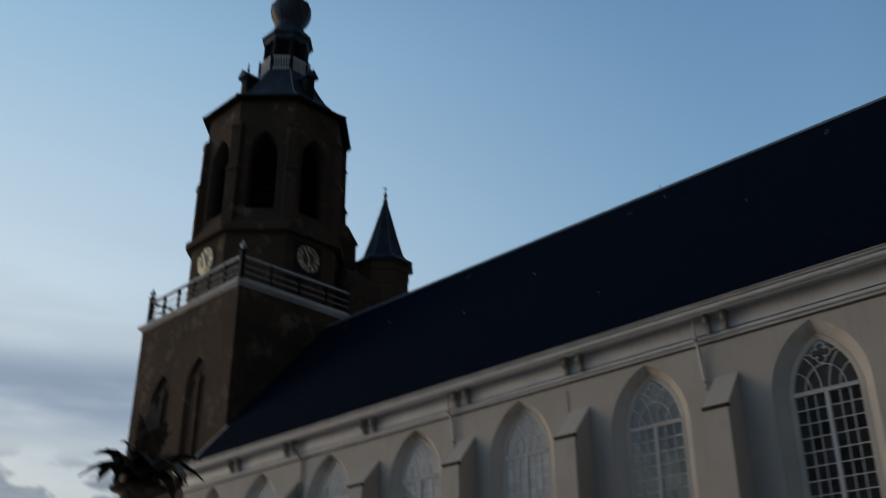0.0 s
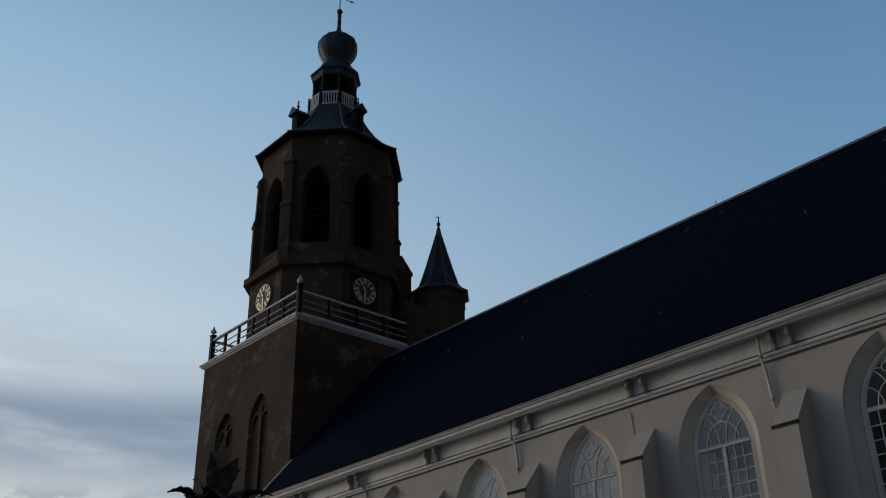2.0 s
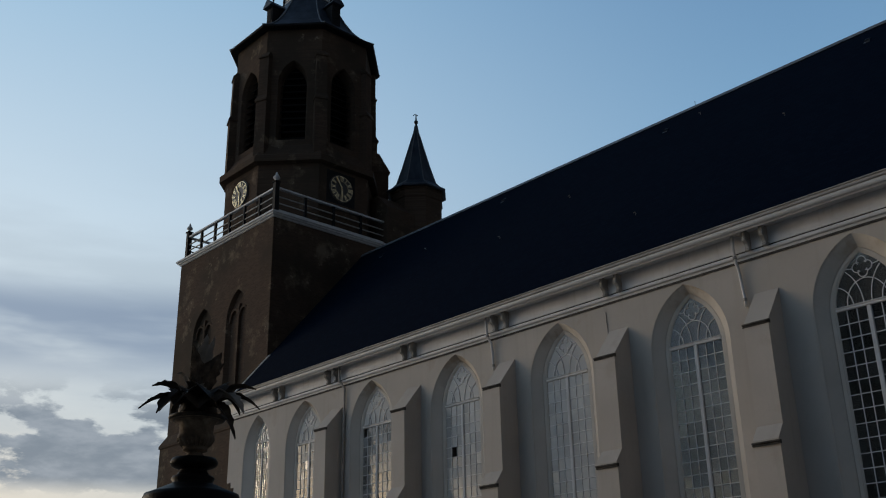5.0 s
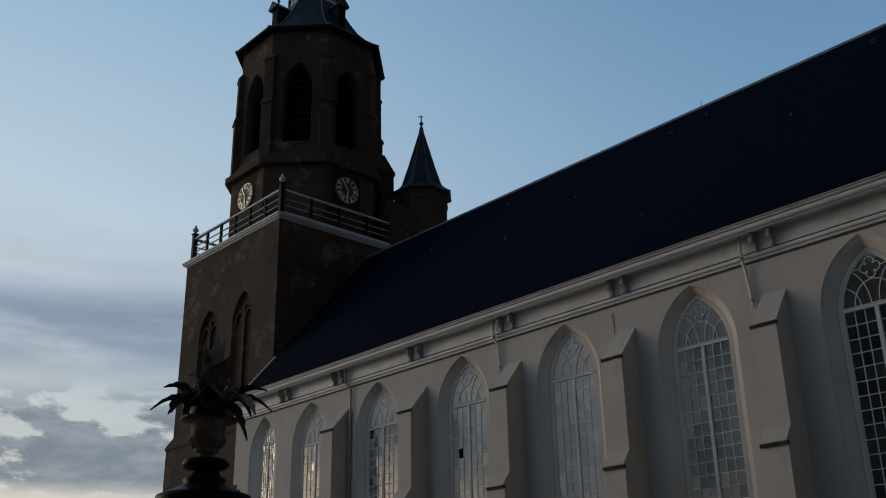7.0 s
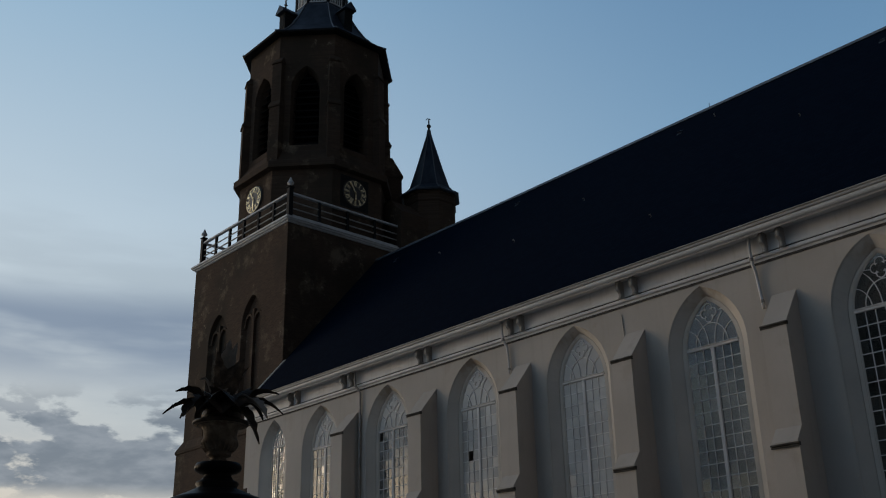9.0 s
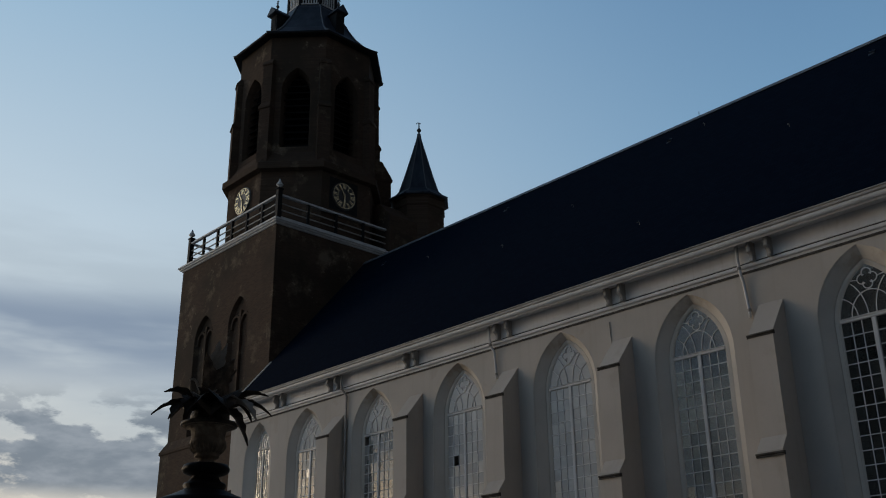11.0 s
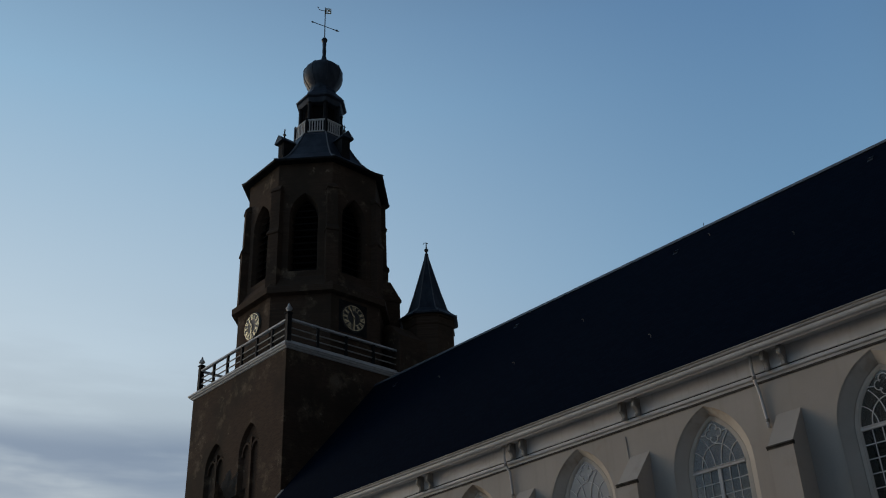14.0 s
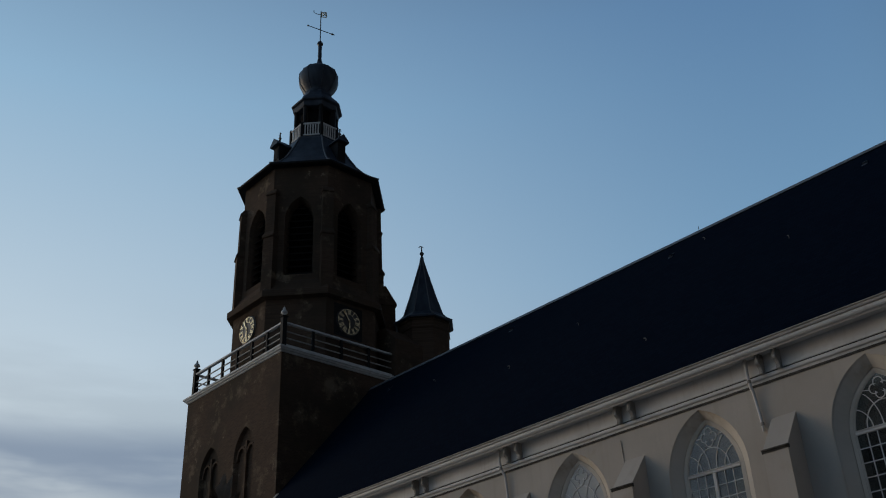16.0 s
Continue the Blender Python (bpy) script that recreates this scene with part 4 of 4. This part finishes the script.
def build_clocks():
    for name_at, out, along in ((Vector((TX - AP_LOW, TY, 23.52)), Vector((-1, 0, 0)), Vector((0, -1, 0))), (Vector((TX - 0.17, TY - AP_LOW, 23.58)), Vector((0, -1, 0)), Vector((1, 0, 0)))):
        # local frame: x along the face, y up, z out of it
        rot = Matrix((along, Vector((0, 0, 1)), out)).transposed().to_4x4() @ Matrix.Diagonal((0.91, 0.91, 1, 1))
        at = Matrix.Translation(name_at - T0) @ rot
        bm = bmesh.new()
        lathe(bm, [(0.84, -0.04), (0.84, 0.02), (0.80, 0.03), (0.80, 0.06), (0.77, 0.07), (0.0, 0.07)], 40)
        back = bmesh.new()
        box(back, -1.0, 1.0, -1.0, 1.0, -0.05, 0.0, 0.01)
        part("clock_board", back, DARKWOOD, tower, "dark square board behind the dial", at=at)
        clock = part("clock_face", bm, DIAL, tower, "black clock dial with gilded chapter ring and hands", at=at)
        for r0, r1 in ((0.738, 0.765), (0.44, 0.458)):
            bm = bmesh.new()
            n = 48
            loft(bm, [[(r * math.cos(2 * math.pi * k / n), r * math.sin(2 * math.pi * k / n), z) for k in range(n)] for r, z in ((r0, 0.07), (r0, 0.085), (r1, 0.085), (r1, 0.07))], cap=False)
            part("chapter_ring", bm, GOLD, clock)
        counts = (3, 1, 2, 3, 2, 2, 2, 3, 3, 2, 2, 2)
        for k in range(12):
            bm = bmesh.new()
            c = counts[k]
            for j in range(c):
                t = (j - (c - 1) / 2) * 0.07
                w = 0.019
                loft(bm, [[(t - w, 0.47, z), (t + w, 0.47, z), (t * 1.25 + w * 1.2, 0.72, z), (t * 1.25 - w * 1.2, 0.72, z)] for z in (0.07, 0.088)])
            part("hour_mark", bm, GOLD, clock, at=pose(0, 0, 0, 0, 0, -30 * k))
        for deg, L, w in ((-178, 0.46, 0.045), (-330, 0.68, 0.035)):
            bm = bmesh.new()
            loft(bm, [[(-w, -0.14, z), (w, -0.14, z), (w * 0.8, L * 0.6, z), (w * 1.6, L * 0.72, z), (0.004, L, z), (-0.004, L, z), (-w * 1.6, L * 0.72, z), (-w * 0.8, L * 0.6, z)] for z in (0.10, 0.115)])
            part("clock_hand", bm, GOLD, clock, at=pose(0, 0, 0, 0, 0, deg))


def build_spire():
    turn = radians(22.5)
    bm = bmesh.new()
    loft(bm, [octagon(3.95, Z_EAVE - 0.12), octagon(4.36, Z_EAVE - 0.12), octagon(4.40, Z_EAVE - 0.08), octagon(4.40, Z_EAVE)])
    tower_part("eaves_board", bm, DARKWOOD)
    bm = bmesh.new()
    prof = [(4.40, 32.98), (3.60, 33.48), (2.96, 34.18), (2.45, 34.95), (2.02, 35.72), (1.76, 36.30), (1.62, 36.46), (1.57, 36.52)]
    lathe(bm, prof, 8, (TX, TY), turn, LEAN, 33.0)
    tower_part("spire_roof", bm, LEAD, "dark slate bell-shaped octagonal spire roof")
    for i in range(8):
        a = turn + i * math.pi / 4
        bm = bmesh.new()
        tube(bm, [(TX + LEAN[0] * (z - 33) + r * 1.005 * math.cos(a), TY + LEAN[1] * (z - 33) + r * 1.005 * math.sin(a), z + 0.02) for r, z in prof], 0.045, 6)
        tower_part("hip_roll", bm, RIDGE)
    # dormers on the two faces towards the square
    for a in (math.pi, -math.pi / 2):
        m = Matrix.Translation((LEAN[0] * 3, LEAN[1] * 3, 0)) @ pose(0, 0, 0, 0, 0, math.degrees(a))
        bm = bmesh.new()
        loft(bm, [[(x, -0.28, z0), (x, 0.28, z0), (x, 0.28, 35.60), (x, -0.28, 35.60)] for x, z0 in ((1.5, 34.4), (2.70, 34.2))])
        dormer = part("dormer", bm, DARKWOOD, tower, "small dark dormer with a pointed hood", at=m)
        bm = bmesh.new()
        loft(bm, [[(x, -0.40 * k, 35.57), (x, 0.40 * k, 35.57), (x, 0.40 * k, 35.65), (x, 0.0, 36.08), (x, -0.40 * k, 35.65)] for x, k in ((1.3, 1.0), (2.86, 1.0), (2.92, 0.96))])
        part("dormer_roof", bm, LEAD, dormer)
        bm = bmesh.new()
        box(bm, 2.695, 2.72, -0.20, 0.20, 34.65, 35.42)
        for k in range(4):
            box(bm, 2.715, 2.74, -0.17, 0.17, 34.72 + k * 0.17, 34.79 + k * 0.17)
        part("shutter", bm, DARKWOOD, dormer)
        bm = bmesh.new()
        lathe(bm, [(0.05, 36.0), (0.05, 36.2), (0.11, 36.26), (0.05, 36.33), (0.03, 36.6), (0.05, 36.62), (0.005, 36.7)], 8, (2.5, 0))
        tube(bm, [(2.5, -0.12, 36.56), (2.5, 0.12, 36.56)], 0.02, 6)
        part("dormer_finial", bm, IRON, dormer, smooth=True)
    ox, oy = TX + LEAN[0] * 4.5, TY + LEAN[1] * 4.5
    # gallery of the lantern
    bm = bmesh.new()
    lathe(bm, [(1.52, 36.40), (1.60, 36.44), (1.60, 36.54), (1.50, 36.58)], 8, (ox, oy), turn)
    tower_part("lantern_floor", bm, LEAD)
    Rg = 1.52
    for i in range(8):
        a0, a1 = turn + i * math.pi / 4, turn + (i + 1) * math.pi / 4
        p0 = Vector((ox + Rg * math.cos(a0), oy + Rg * math.sin(a0), 0)) - T0
        p1 = Vector((ox + Rg * math.cos(a1), oy + Rg * math.sin(a1), 0)) - T0
        d = p1 - p0
        L = d.length
        at = Matrix.Translation(p0) @ pose(0, 0, 0, 0, 0, math.degrees(math.atan2(d.y, d.x)))
        bm = bmesh.new()
        box(bm, -0.07, 0.07, -0.07, 0.07, 36.54, 37.62, 0.01)
        part("gallery_post", bm, DARKWOOD, tower, at=at)
        for z0, z1 in ((37.44, 37.54), (36.62, 36.70)):
            bm = bmesh.new()
            box(bm, 0.07, L - 0.07, -0.04, 0.04, z0, z1)
            part("gallery_rail", bm, GREYWOOD, tower, at=at)
        bm = bmesh.new()
        box(bm, -0.035, 0.035, -0.025, 0.025, 36.68, 37.46)
        data = None
        for k in range(6):
            m = at @ Matrix.Translation((0.19 + k * (L - 0.38) / 5, 0, 0))
            if data is None:
                data = part("gallery_baluster", bm, GREYWOOD, tower, "grey painted flat baluster", at=m).data
            else:
                shared("gallery_baluster", data, tower, m)
    # open lantern: eight posts with arched heads round a dark core
    bm = bmesh.new()
    lathe(bm, [(0.95, 36.50), (0.95, 39.45)], 8, (ox, oy), turn)
    tower_part("lantern_core", bm, VOID)
    for i in range(8):
        a = turn + i * math.pi / 4
        bm = bmesh.new()
        lathe(bm, [(0.13, 36.50), (0.13, 38.9), (0.17, 38.94), (0.15, 39.02), (0.15, 39.45)], 8, (ox + 1.24 * math.cos(a), oy + 1.24 * math.sin(a)), a)
        tower_part("lantern_post", bm, DARKWOOD)
        c = turn + (i + 0.5) * math.pi / 4
        R0 = 1.24 * C8
        out, al = Vector((math.cos(c), math.sin(c), 0)), Vector((-math.sin(c), math.cos(c), 0))
        bm = bmesh.new()
        base = Vector((ox, oy, 0)) + out * R0
        hw = 1.24 * math.sin(math.pi / 8)
        for s in range(6):
            u0, u1 = -hw + s * hw / 3, -hw + (s + 1) * hw / 3
            f = lambda u: 38.72 + 0.36 * math.sqrt(max(0, 1 - (u / hw) ** 2))
            loft(bm, [[base + al * u + Vector((0, 0, f(u))) + out * dd for u, dd in ((u0, 0), (u1, 0), (u1, -0.1), (u0, -0.1))], [base + al * u + Vector((0, 0, 39.5)) + out * dd for u, dd in ((u0, 0), (u1, 0), (u1, -0.1), (u0, -0.1))]])
        tower_part("lantern_arch", bm, DARKWOOD)
    bm = bmesh.new()
    lathe(bm, [(1.22, 38.92), (1.36, 38.95), (1.40, 39.05), (1.44, 39.28), (1.20, 39.30)], 8, (ox, oy), turn)
    tower_part("lantern_frieze", bm, LEAD)
    bm = bmesh.new()
    lathe(bm, [(1.10, 39.24), (1.46, 39.28), (1.58, 39.33), (1.60, 39.40), (1.42, 39.66), (1.18, 39.94), (1.00, 40.18), (0.92, 40.42), (0.86, 40.50)], 8, (TX, TY), turn, LEAN, 33.0)
    tower_part("lantern_roof", bm, LEAD, "dark lead lantern roof")
    bm = bmesh.new()
    bulb = [(0.86, 40.42), (0.80, 40.58), (0.79, 40.70), (0.90, 40.88), (1.07, 41.14), (1.19, 41.44), (1.25, 41.76), (1.245, 42.02), (1.16, 42.25), (0.97, 42.46), (0.68, 42.65), (0.40, 42.83), (0.21, 43.08), (0.13, 43.42)]
    lathe(bm, bulb, 16, (TX, TY), turn, LEAN, 33.0)
    onion = tower_part("onion_dome", bm, LEAD, "dark lead onion dome", smooth=True)
    for i in range(8):
        a = turn + i * math.pi / 4
        bm = bmesh.new()
        tube(bm, [(TX + LEAN[0] * (z - 33) + r * math.cos(a), TY + LEAN[1] * (z - 33) + r * math.sin(a), z) for r, z in bulb[2:-1]], 0.03, 6)
        tower_part("dome_seam", bm, LEAD, under=onion)
    # mast, ball, cross arm and flag
    px, py = TX + LEAN[0] * 11, TY + LEAN[1] * 11
    bm = bmesh.new()
    lathe(bm, [(0.16, 43.35), (0.11, 43.6), (0.13, 43.9), (0.11, 44.2), (0.13, 44.5), (0.11, 44.7), (0.18, 44.74), (0.20, 44.84), (0.14, 44.96), (0.04, 45.0)], 10, (px, py))
    tower_part("mast_sleeve", bm, LEAD, smooth=True)
    bm = bmesh.new()
    lathe(bm, [(0.035, 44.95), (0.03, 47.55), (0.01, 47.65)], 8, (px, py))
    vane = tower_part("weather_vane", bm, IRON, "black iron weather vane with a gilded flag")
    d = Vector((0.93, -0.37, -0.20)).normalized()
    c = Vector((px, py, 46.0))
    bm = bmesh.new()
    tube(bm, [c - d * 0.85, c + d * 0.85], 0.025, 6)
    tube(bm, [c - d * 0.92, c - d * 0.86, c - d * 0.80, c - d * 0.74], [0.005, 0.06, 0.05, 0.02], 8)
    tube(bm, [c + d * 0.70, c + d * 0.78, c + d * 1.0], [0.02, 0.07, 0.005], 8)
    tower_part("cross_arm", bm, IRON, under=vane)
    bm = bmesh.new()
    f0 = Vector((px, py, 47.5))
    e = Vector((0.75, -0.66, 0.0)).normalized()
    up = Vector((0, 0, 1))
    th = Vector((0.66, 0.75, 0)) * 0.008
    for q in ([(0.02, 0), (0.38, -0.06), (0.38, 0.0 + 0.02 - 0.02), (0.02, 0.05)], [(0.02, -0.42), (0.40, -0.46), (0.40, -0.40), (0.02, -0.36)], [(0.02, -0.4), (0.09, -0.4), (0.09, 0.03), (0.02, 0.03)],
              [(0.34, -0.44), (0.40, -0.44), (0.40, -0.03), (0.34, -0.03)], [(0.10, -0.30), (0.16, -0.34), (0.34, -0.10), (0.28, -0.06)], [(0.10, -0.10), (0.34, -0.32), (0.34, -0.22), (0.16, -0.05)]):
        loft(bm, [[f0 + e * u + up * w + s * th for u, w in q] for s in (-1, 1)])
    tower_part("flag", bm, GOLD, "gilded pierced flag", under=vane)
    bm = bmesh.new()
    tube(bm, [f0 + up * -0.2, f0 - e * 0.25 + up * -0.12, f0 - e * 0.44 + up * 0.0, f0 - e * 0.47 + up * 0.12], 0.022, 6)
    tube(bm, [f0 - e * 0.47 + up * 0.10, f0 - e * 0.47 + up * 0.15, f0 - e * 0.47 + up * 0.2], [0.02, 0.05, 0.01], 8)
    tower_part("counterweight", bm, IRON, under=vane)


def build_turret():
    cx, cy = 33.36, 38.01
    bm = bmesh.new()
    t = radians(22.5)
    lathe(bm, [(1.46, 0.0), (1.46, 24.1), (1.52, 24.16), (1.52, 24.24), (1.46, 24.28), (1.46, 24.56), (1.55, 24.62), (1.55, 24.76)], 8, (cx, cy), t)
    body = tower_part("stair_turret", bm, BRICK, "dark brick octagonal stair turret")
    bm = bmesh.new()
    loft(bm, [[(30.5, 37.08 + o, z), (33.3, 37.08 + o, z), (33.4, 39.9, z), (30.5, 39.9, z)] for z, o in ((0, 0), (23.0, 0), (23.9, 0.9))])
    tower_part("turret_passage", bm, BRICK, under=body)
    bm = bmesh.new()
    prof = [(1.72, 24.70), (1.74, 24.77), (1.40, 25.0), (1.17, 25.26), (0.82, 26.35), (0.46, 27.6), (0.14, 28.72), (0.07, 29.12)]
    lathe(bm, prof, 8, (cx, cy), t)
    cone = tower_part("turret_roof", bm, LEAD, "pointed slate turret roof", under=body)
    for i in range(8):
        a = t + i * math.pi / 4
        bm = bmesh.new()
        tube(bm, [(cx + r * math.cos(a), cy + r * math.sin(a), z + 0.01) for r, z in prof[1:]], 0.03, 6)
        tower_part("turret_hip", bm, RIDGE, under=body)
    bm = bmesh.new()
    lathe(bm, [(0.08, 29.05), (0.05, 29.24), (0.12, 29.33), (0.12, 29.42), (0.04, 29.5), (0.03, 29.84), (0.005, 29.88)], 8, (cx, cy))
    tube(bm, [(cx + 0.08, cy - 0.06, 29.80), (cx, cy, 29.86), (cx - 0.08, cy + 0.06, 29.86), (cx - 0.13, cy + 0.10, 29.78)], 0.024, 6)
    tower_part("turret_finial", bm, IRON, under=body, smooth=True)


build_shaft()
build_gallery()
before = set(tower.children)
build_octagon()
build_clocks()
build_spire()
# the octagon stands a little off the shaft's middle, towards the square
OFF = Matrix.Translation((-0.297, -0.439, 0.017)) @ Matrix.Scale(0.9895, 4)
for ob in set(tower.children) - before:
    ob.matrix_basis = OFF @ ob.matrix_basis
build_turret()

# ---- stone pump with an urn of metal agave leaves, on the square ----
PUMP = Vector((4.33, 7.89, 0))
PUMP_YAW = -28.76
pump = thing("town_pump", PUMP, "dark stone town pump topped by an urn of metal agave leaves", "pump")


def build_pump():
    t = radians(22.5)
    bm = bmesh.new()
    box(bm, -0.75, 0.75, -0.75, 0.75, 0, 0.18, 0.02)
    box(bm, -0.58, 0.58, -0.58, 0.58, 0.18, 0.36, 0.02)
    part("step", bm, BLUESTONE, pump)
    bm = bmesh.new()
    box(bm, -0.40, 0.40, -0.40, 0.40, 0.36, 0.62, 0.02)
    box(bm, -0.34, 0.34, -0.34, 0.34, 0.62, 2.45, 0.025)
    box(bm, -0.39, 0.39, -0.39, 0.39, 2.45, 2.55, 0.015)
    box(bm, -0.45, 0.45, -0.45, 0.45, 2.55, 2.64, 0.02)
    part("pedestal", bm, BLUESTONE, pump)
    bm = bmesh.new()
    lathe(bm, [(0.40, 2.62), (0.41, 2.66), (0.41, 2.79), (0.395, 2.825), (0.35, 2.842), (0.27, 2.875), (0.205, 2.905), (0.175, 2.915), (0.172, 2.935), (0.185, 2.955), (0.175, 2.975), (0.145, 2.985), (0.125, 3.01), (0.115, 3.03), (0.12, 3.06)], 40)
    part("domed_cap", bm, BLUESTONE, pump, "polished black bluestone cap", smooth=True)
    bm = bmesh.new()
    lathe(bm, [(0.11, 3.035), (0.15, 3.045), (0.185, 3.06), (0.202, 3.08), (0.205, 3.10), (0.196, 3.115), (0.188, 3.13), (0.12, 3.14), (0.08, 3.15)], 32)
    part("plinth_disc", bm, BLUESTONE, pump, smooth=True)
    bm = bmesh.new()
    lathe(bm, [(0.10, 3.135), (0.095, 3.15), (0.068, 3.165), (0.066, 3.185), (0.10, 3.195), (0.108, 3.21), (0.10, 3.222), (0.12, 3.24), (0.146, 3.27), (0.158, 3.30), (0.160, 3.325), (0.150, 3.34), (0.146, 3.36), (0.148, 3.40), (0.155, 3.435), (0.17, 3.455),
               (0.228, 3.462), (0.238, 3.475), (0.238, 3.492), (0.225, 3.502), (0.17, 3.50), (0.05, 3.49)], 40)
    urn = part("urn", bm, STONE, pump, "weathered brown stone urn with gadroons", smooth=True)
    bm = bmesh.new()
    lathe(bm, [(0.20, 3.458), (0.242, 3.468), (0.248, 3.482), (0.242, 3.498), (0.20, 3.505)], 40)
    part("urn_rim", bm, BRONZE, urn, smooth=True)
    # gadroons: upright lobes round the belly
    lobe = bmesh.new()
    tube(lobe, [(0.112, 0, 3.232), (0.137, 0, 3.262), (0.153, 0, 3.295), (0.153, 0, 3.33)], [0.005, 0.010, 0.012, 0.007], 6)
    lobe_data = None
    for k in range(24):
        m = pose(0, 0, 0, 0, 0, 15 * k)
        if lobe_data is None:
            lobe_data = part("gadroon", lobe, STONE, urn, smooth=True, at=m).data
        else:
            shared("gadroon", lobe_data, urn, m)
    bm = bmesh.new()
    lathe(bm, [(0.17, 3.49), (0.17, 3.56), (0.14, 3.64), (0.08, 3.69), (0.01, 3.71)], 16)
    part("leaf_heart", bm, BRONZE, pump, smooth=True)
    rng = random.Random(11)

    def leaf(az, reach, rise, droop, width, mat, twist=0.0, r0=0.09, z0=3.60, tip=1.7):
        """az: degrees from the right of the first view, towards it; reach out, rise of the arc, fall of the tip."""
        a = radians(az)
        yaw = radians(PUMP_YAW)
        right, near = Vector((math.cos(yaw), math.sin(yaw), 0)), Vector((math.sin(yaw), -math.cos(yaw), 0))
        o = right * math.cos(a) + near * math.sin(a)
        s = o.cross(Vector((0, 0, 1))).normalized()
        n = 14
        mid = []
        for i in range(n + 1):
            q = i / n
            rr = r0 + reach * q
            zz = z0 + rise * (math.sin(min(q * 1.9, math.pi / 2)) if droop else q) - droop * q ** 2.2
            mid.append((rr, zz))
        rings = []
        for i in range(n + 1):
            q = i / n
            w = width * (0.55 + 1.1 * q) * (1 - q ** 3.2) if q < 0.45 else width * 1.03 * max(0.03, (1 - ((q - 0.45) / 0.55) ** tip))
            w *= 1 + 0.17 * math.sin(i * 2.7 + az) * (0.5 + q)
            d = Vector((mid[min(i + 1, n)][0] - mid[max(i - 1, 0)][0], mid[min(i + 1, n)][1] - mid[max(i - 1, 0)][1])).normalized()
            up = o * (-d.y) + Vector((0, 0, 1)) * d.x
            c = o * mid[i][0] + Vector((0, 0, mid[i][1])) + s * twist * q * q
            th = 0.014 * (1 - 0.6 * q)
            side = s * w * 0.9
            v = w * 0.7 * (1 - 0.5 * q)
            rings.append([c - side + up * v, c + up * th * 0.2, c + side + up * v, c + side * 0.96 + up * (v - th), c - up * th * 1.8, c - side * 0.96 + up * (v - th)])
        bm = bmesh.new()
        loft(bm, rings)
        part("leaf", bm, mat, pump, "bare grey metal leaf" if mat is PALE else "rust-brown upright metal leaf" if mat is RUST else "", smooth=False)

    # upright leaves
    leaf(100, 0.03, 0.56, 0.0, 0.078, RUST, 0.06, 0.03, 3.57, 2.0)
    leaf(78, 0.06, 0.52, 0.0, 0.112, RUST, -0.16, 0.03, 3.56, 2.2)
    leaf(92, 0.05, 0.30, 0.0, 0.10, RUST, -0.04, 0.05, 3.55)
    leaf(268, 0.05, 0.70, 0.0, 0.085, PALE, 0.04, 0.03, 3.58, 2.0)
    leaf(276, 0.05, 0.68, 0.0, 0.055, PALE, 0.10, 0.03, 3.58, 2.2)
    leaf(300, 0.12, 0.44, 0.0, 0.07, RUST, 0.16, 0.03, 3.58, 1.6)
    leaf(190, 0.16, 0.30, 0.03, 0.016, PALE, 0.0, 0.05, 3.62)
    # arching leaves all round
    leaf(176, 0.36, 0.24, 0.04, 0.075, BRONZE, 0.0, 0.05, 3.56, 1.5)
    leaf(4, 0.45, 0.25, 0.05, 0.055, BRONZE, 0.0, 0.05, 3.56, 1.5)
    leaf(160, 0.47, 0.16, 0.20, 0.06, BRONZE, 0.0, 0.06, 3.56, 1.5)
    leaf(21, 0.51, 0.19, 0.21, 0.06, BRONZE, 0.0, 0.06, 3.56, 1.6)
    leaf(140, 0.34, 0.15, 0.22, 0.10, BRONZE, 0.03, 0.06, 3.56, 4.0)
    leaf(112, 0.20, 0.19, 0.10, 0.12, PALE, 0.05, 0.05, 3.56)
    leaf(44, 0.46, 0.19, 0.28, 0.085, PALE, -0.02, 0.06, 3.56, 2.6)
    leaf(54, 0.44, 0.11, 0.42, 0.075, BRONZE, -0.04, 0.06, 3.55)
    leaf(74, 0.30, 0.22, 0.20, 0.18, BRONZE, -0.05, 0.04, 3.55, 2.6)
    leaf(90, 0.24, 0.18, 0.20, 0.18, BRONZE, 0.0, 0.06, 3.53, 2.6)
    leaf(122, 0.30, 0.18, 0.20, 0.13, BRONZE, 0.02, 0.05, 3.55, 2.6)
    leaf(205, 0.34, 0.20, 0.20, 0.07, BRONZE, 0.0, 0.06, 3.56)
    for az in (240, 275, 330):
        leaf(az, 0.38 + rng.uniform(-0.05, 0.04), 0.2 + rng.uniform(-0.03, 0.04), 0.2 + rng.uniform(-0.05, 0.08), 0.085, BRONZE)


build_pump()


# ---- two slim poles on the square, before the church ----
def build_pole(x, y, top):
    pole = thing("pole", (x, y, 0), "slim black metal pole with a rounded cap on the square", "pole", "poles on the square")
    bm = bmesh.new()
    lathe(bm, [(0.09, 0.0), (0.09, 0.02), (0.05, 0.035), (0.036, 0.05)], 16)
    part("base_plate", bm, IRON, pole, smooth=True)
    bm = bmesh.new()
    lathe(bm, [(0.032, 0.04), (0.032, top - 0.06)], 14)
    part("shaft", bm, IRON, pole, smooth=True)
    bm = bmesh.new()
    lathe(bm, [(0.034, top - 0.065), (0.036, top - 0.04), (0.030, top - 0.018), (0.016, top - 0.004), (0.002, top)], 14)
    part("cap", bm, IRON, pole, smooth=True)


build_pole(8.0, 12.83, 3.61)
build_pole(8.0, 11.91, 3.475)
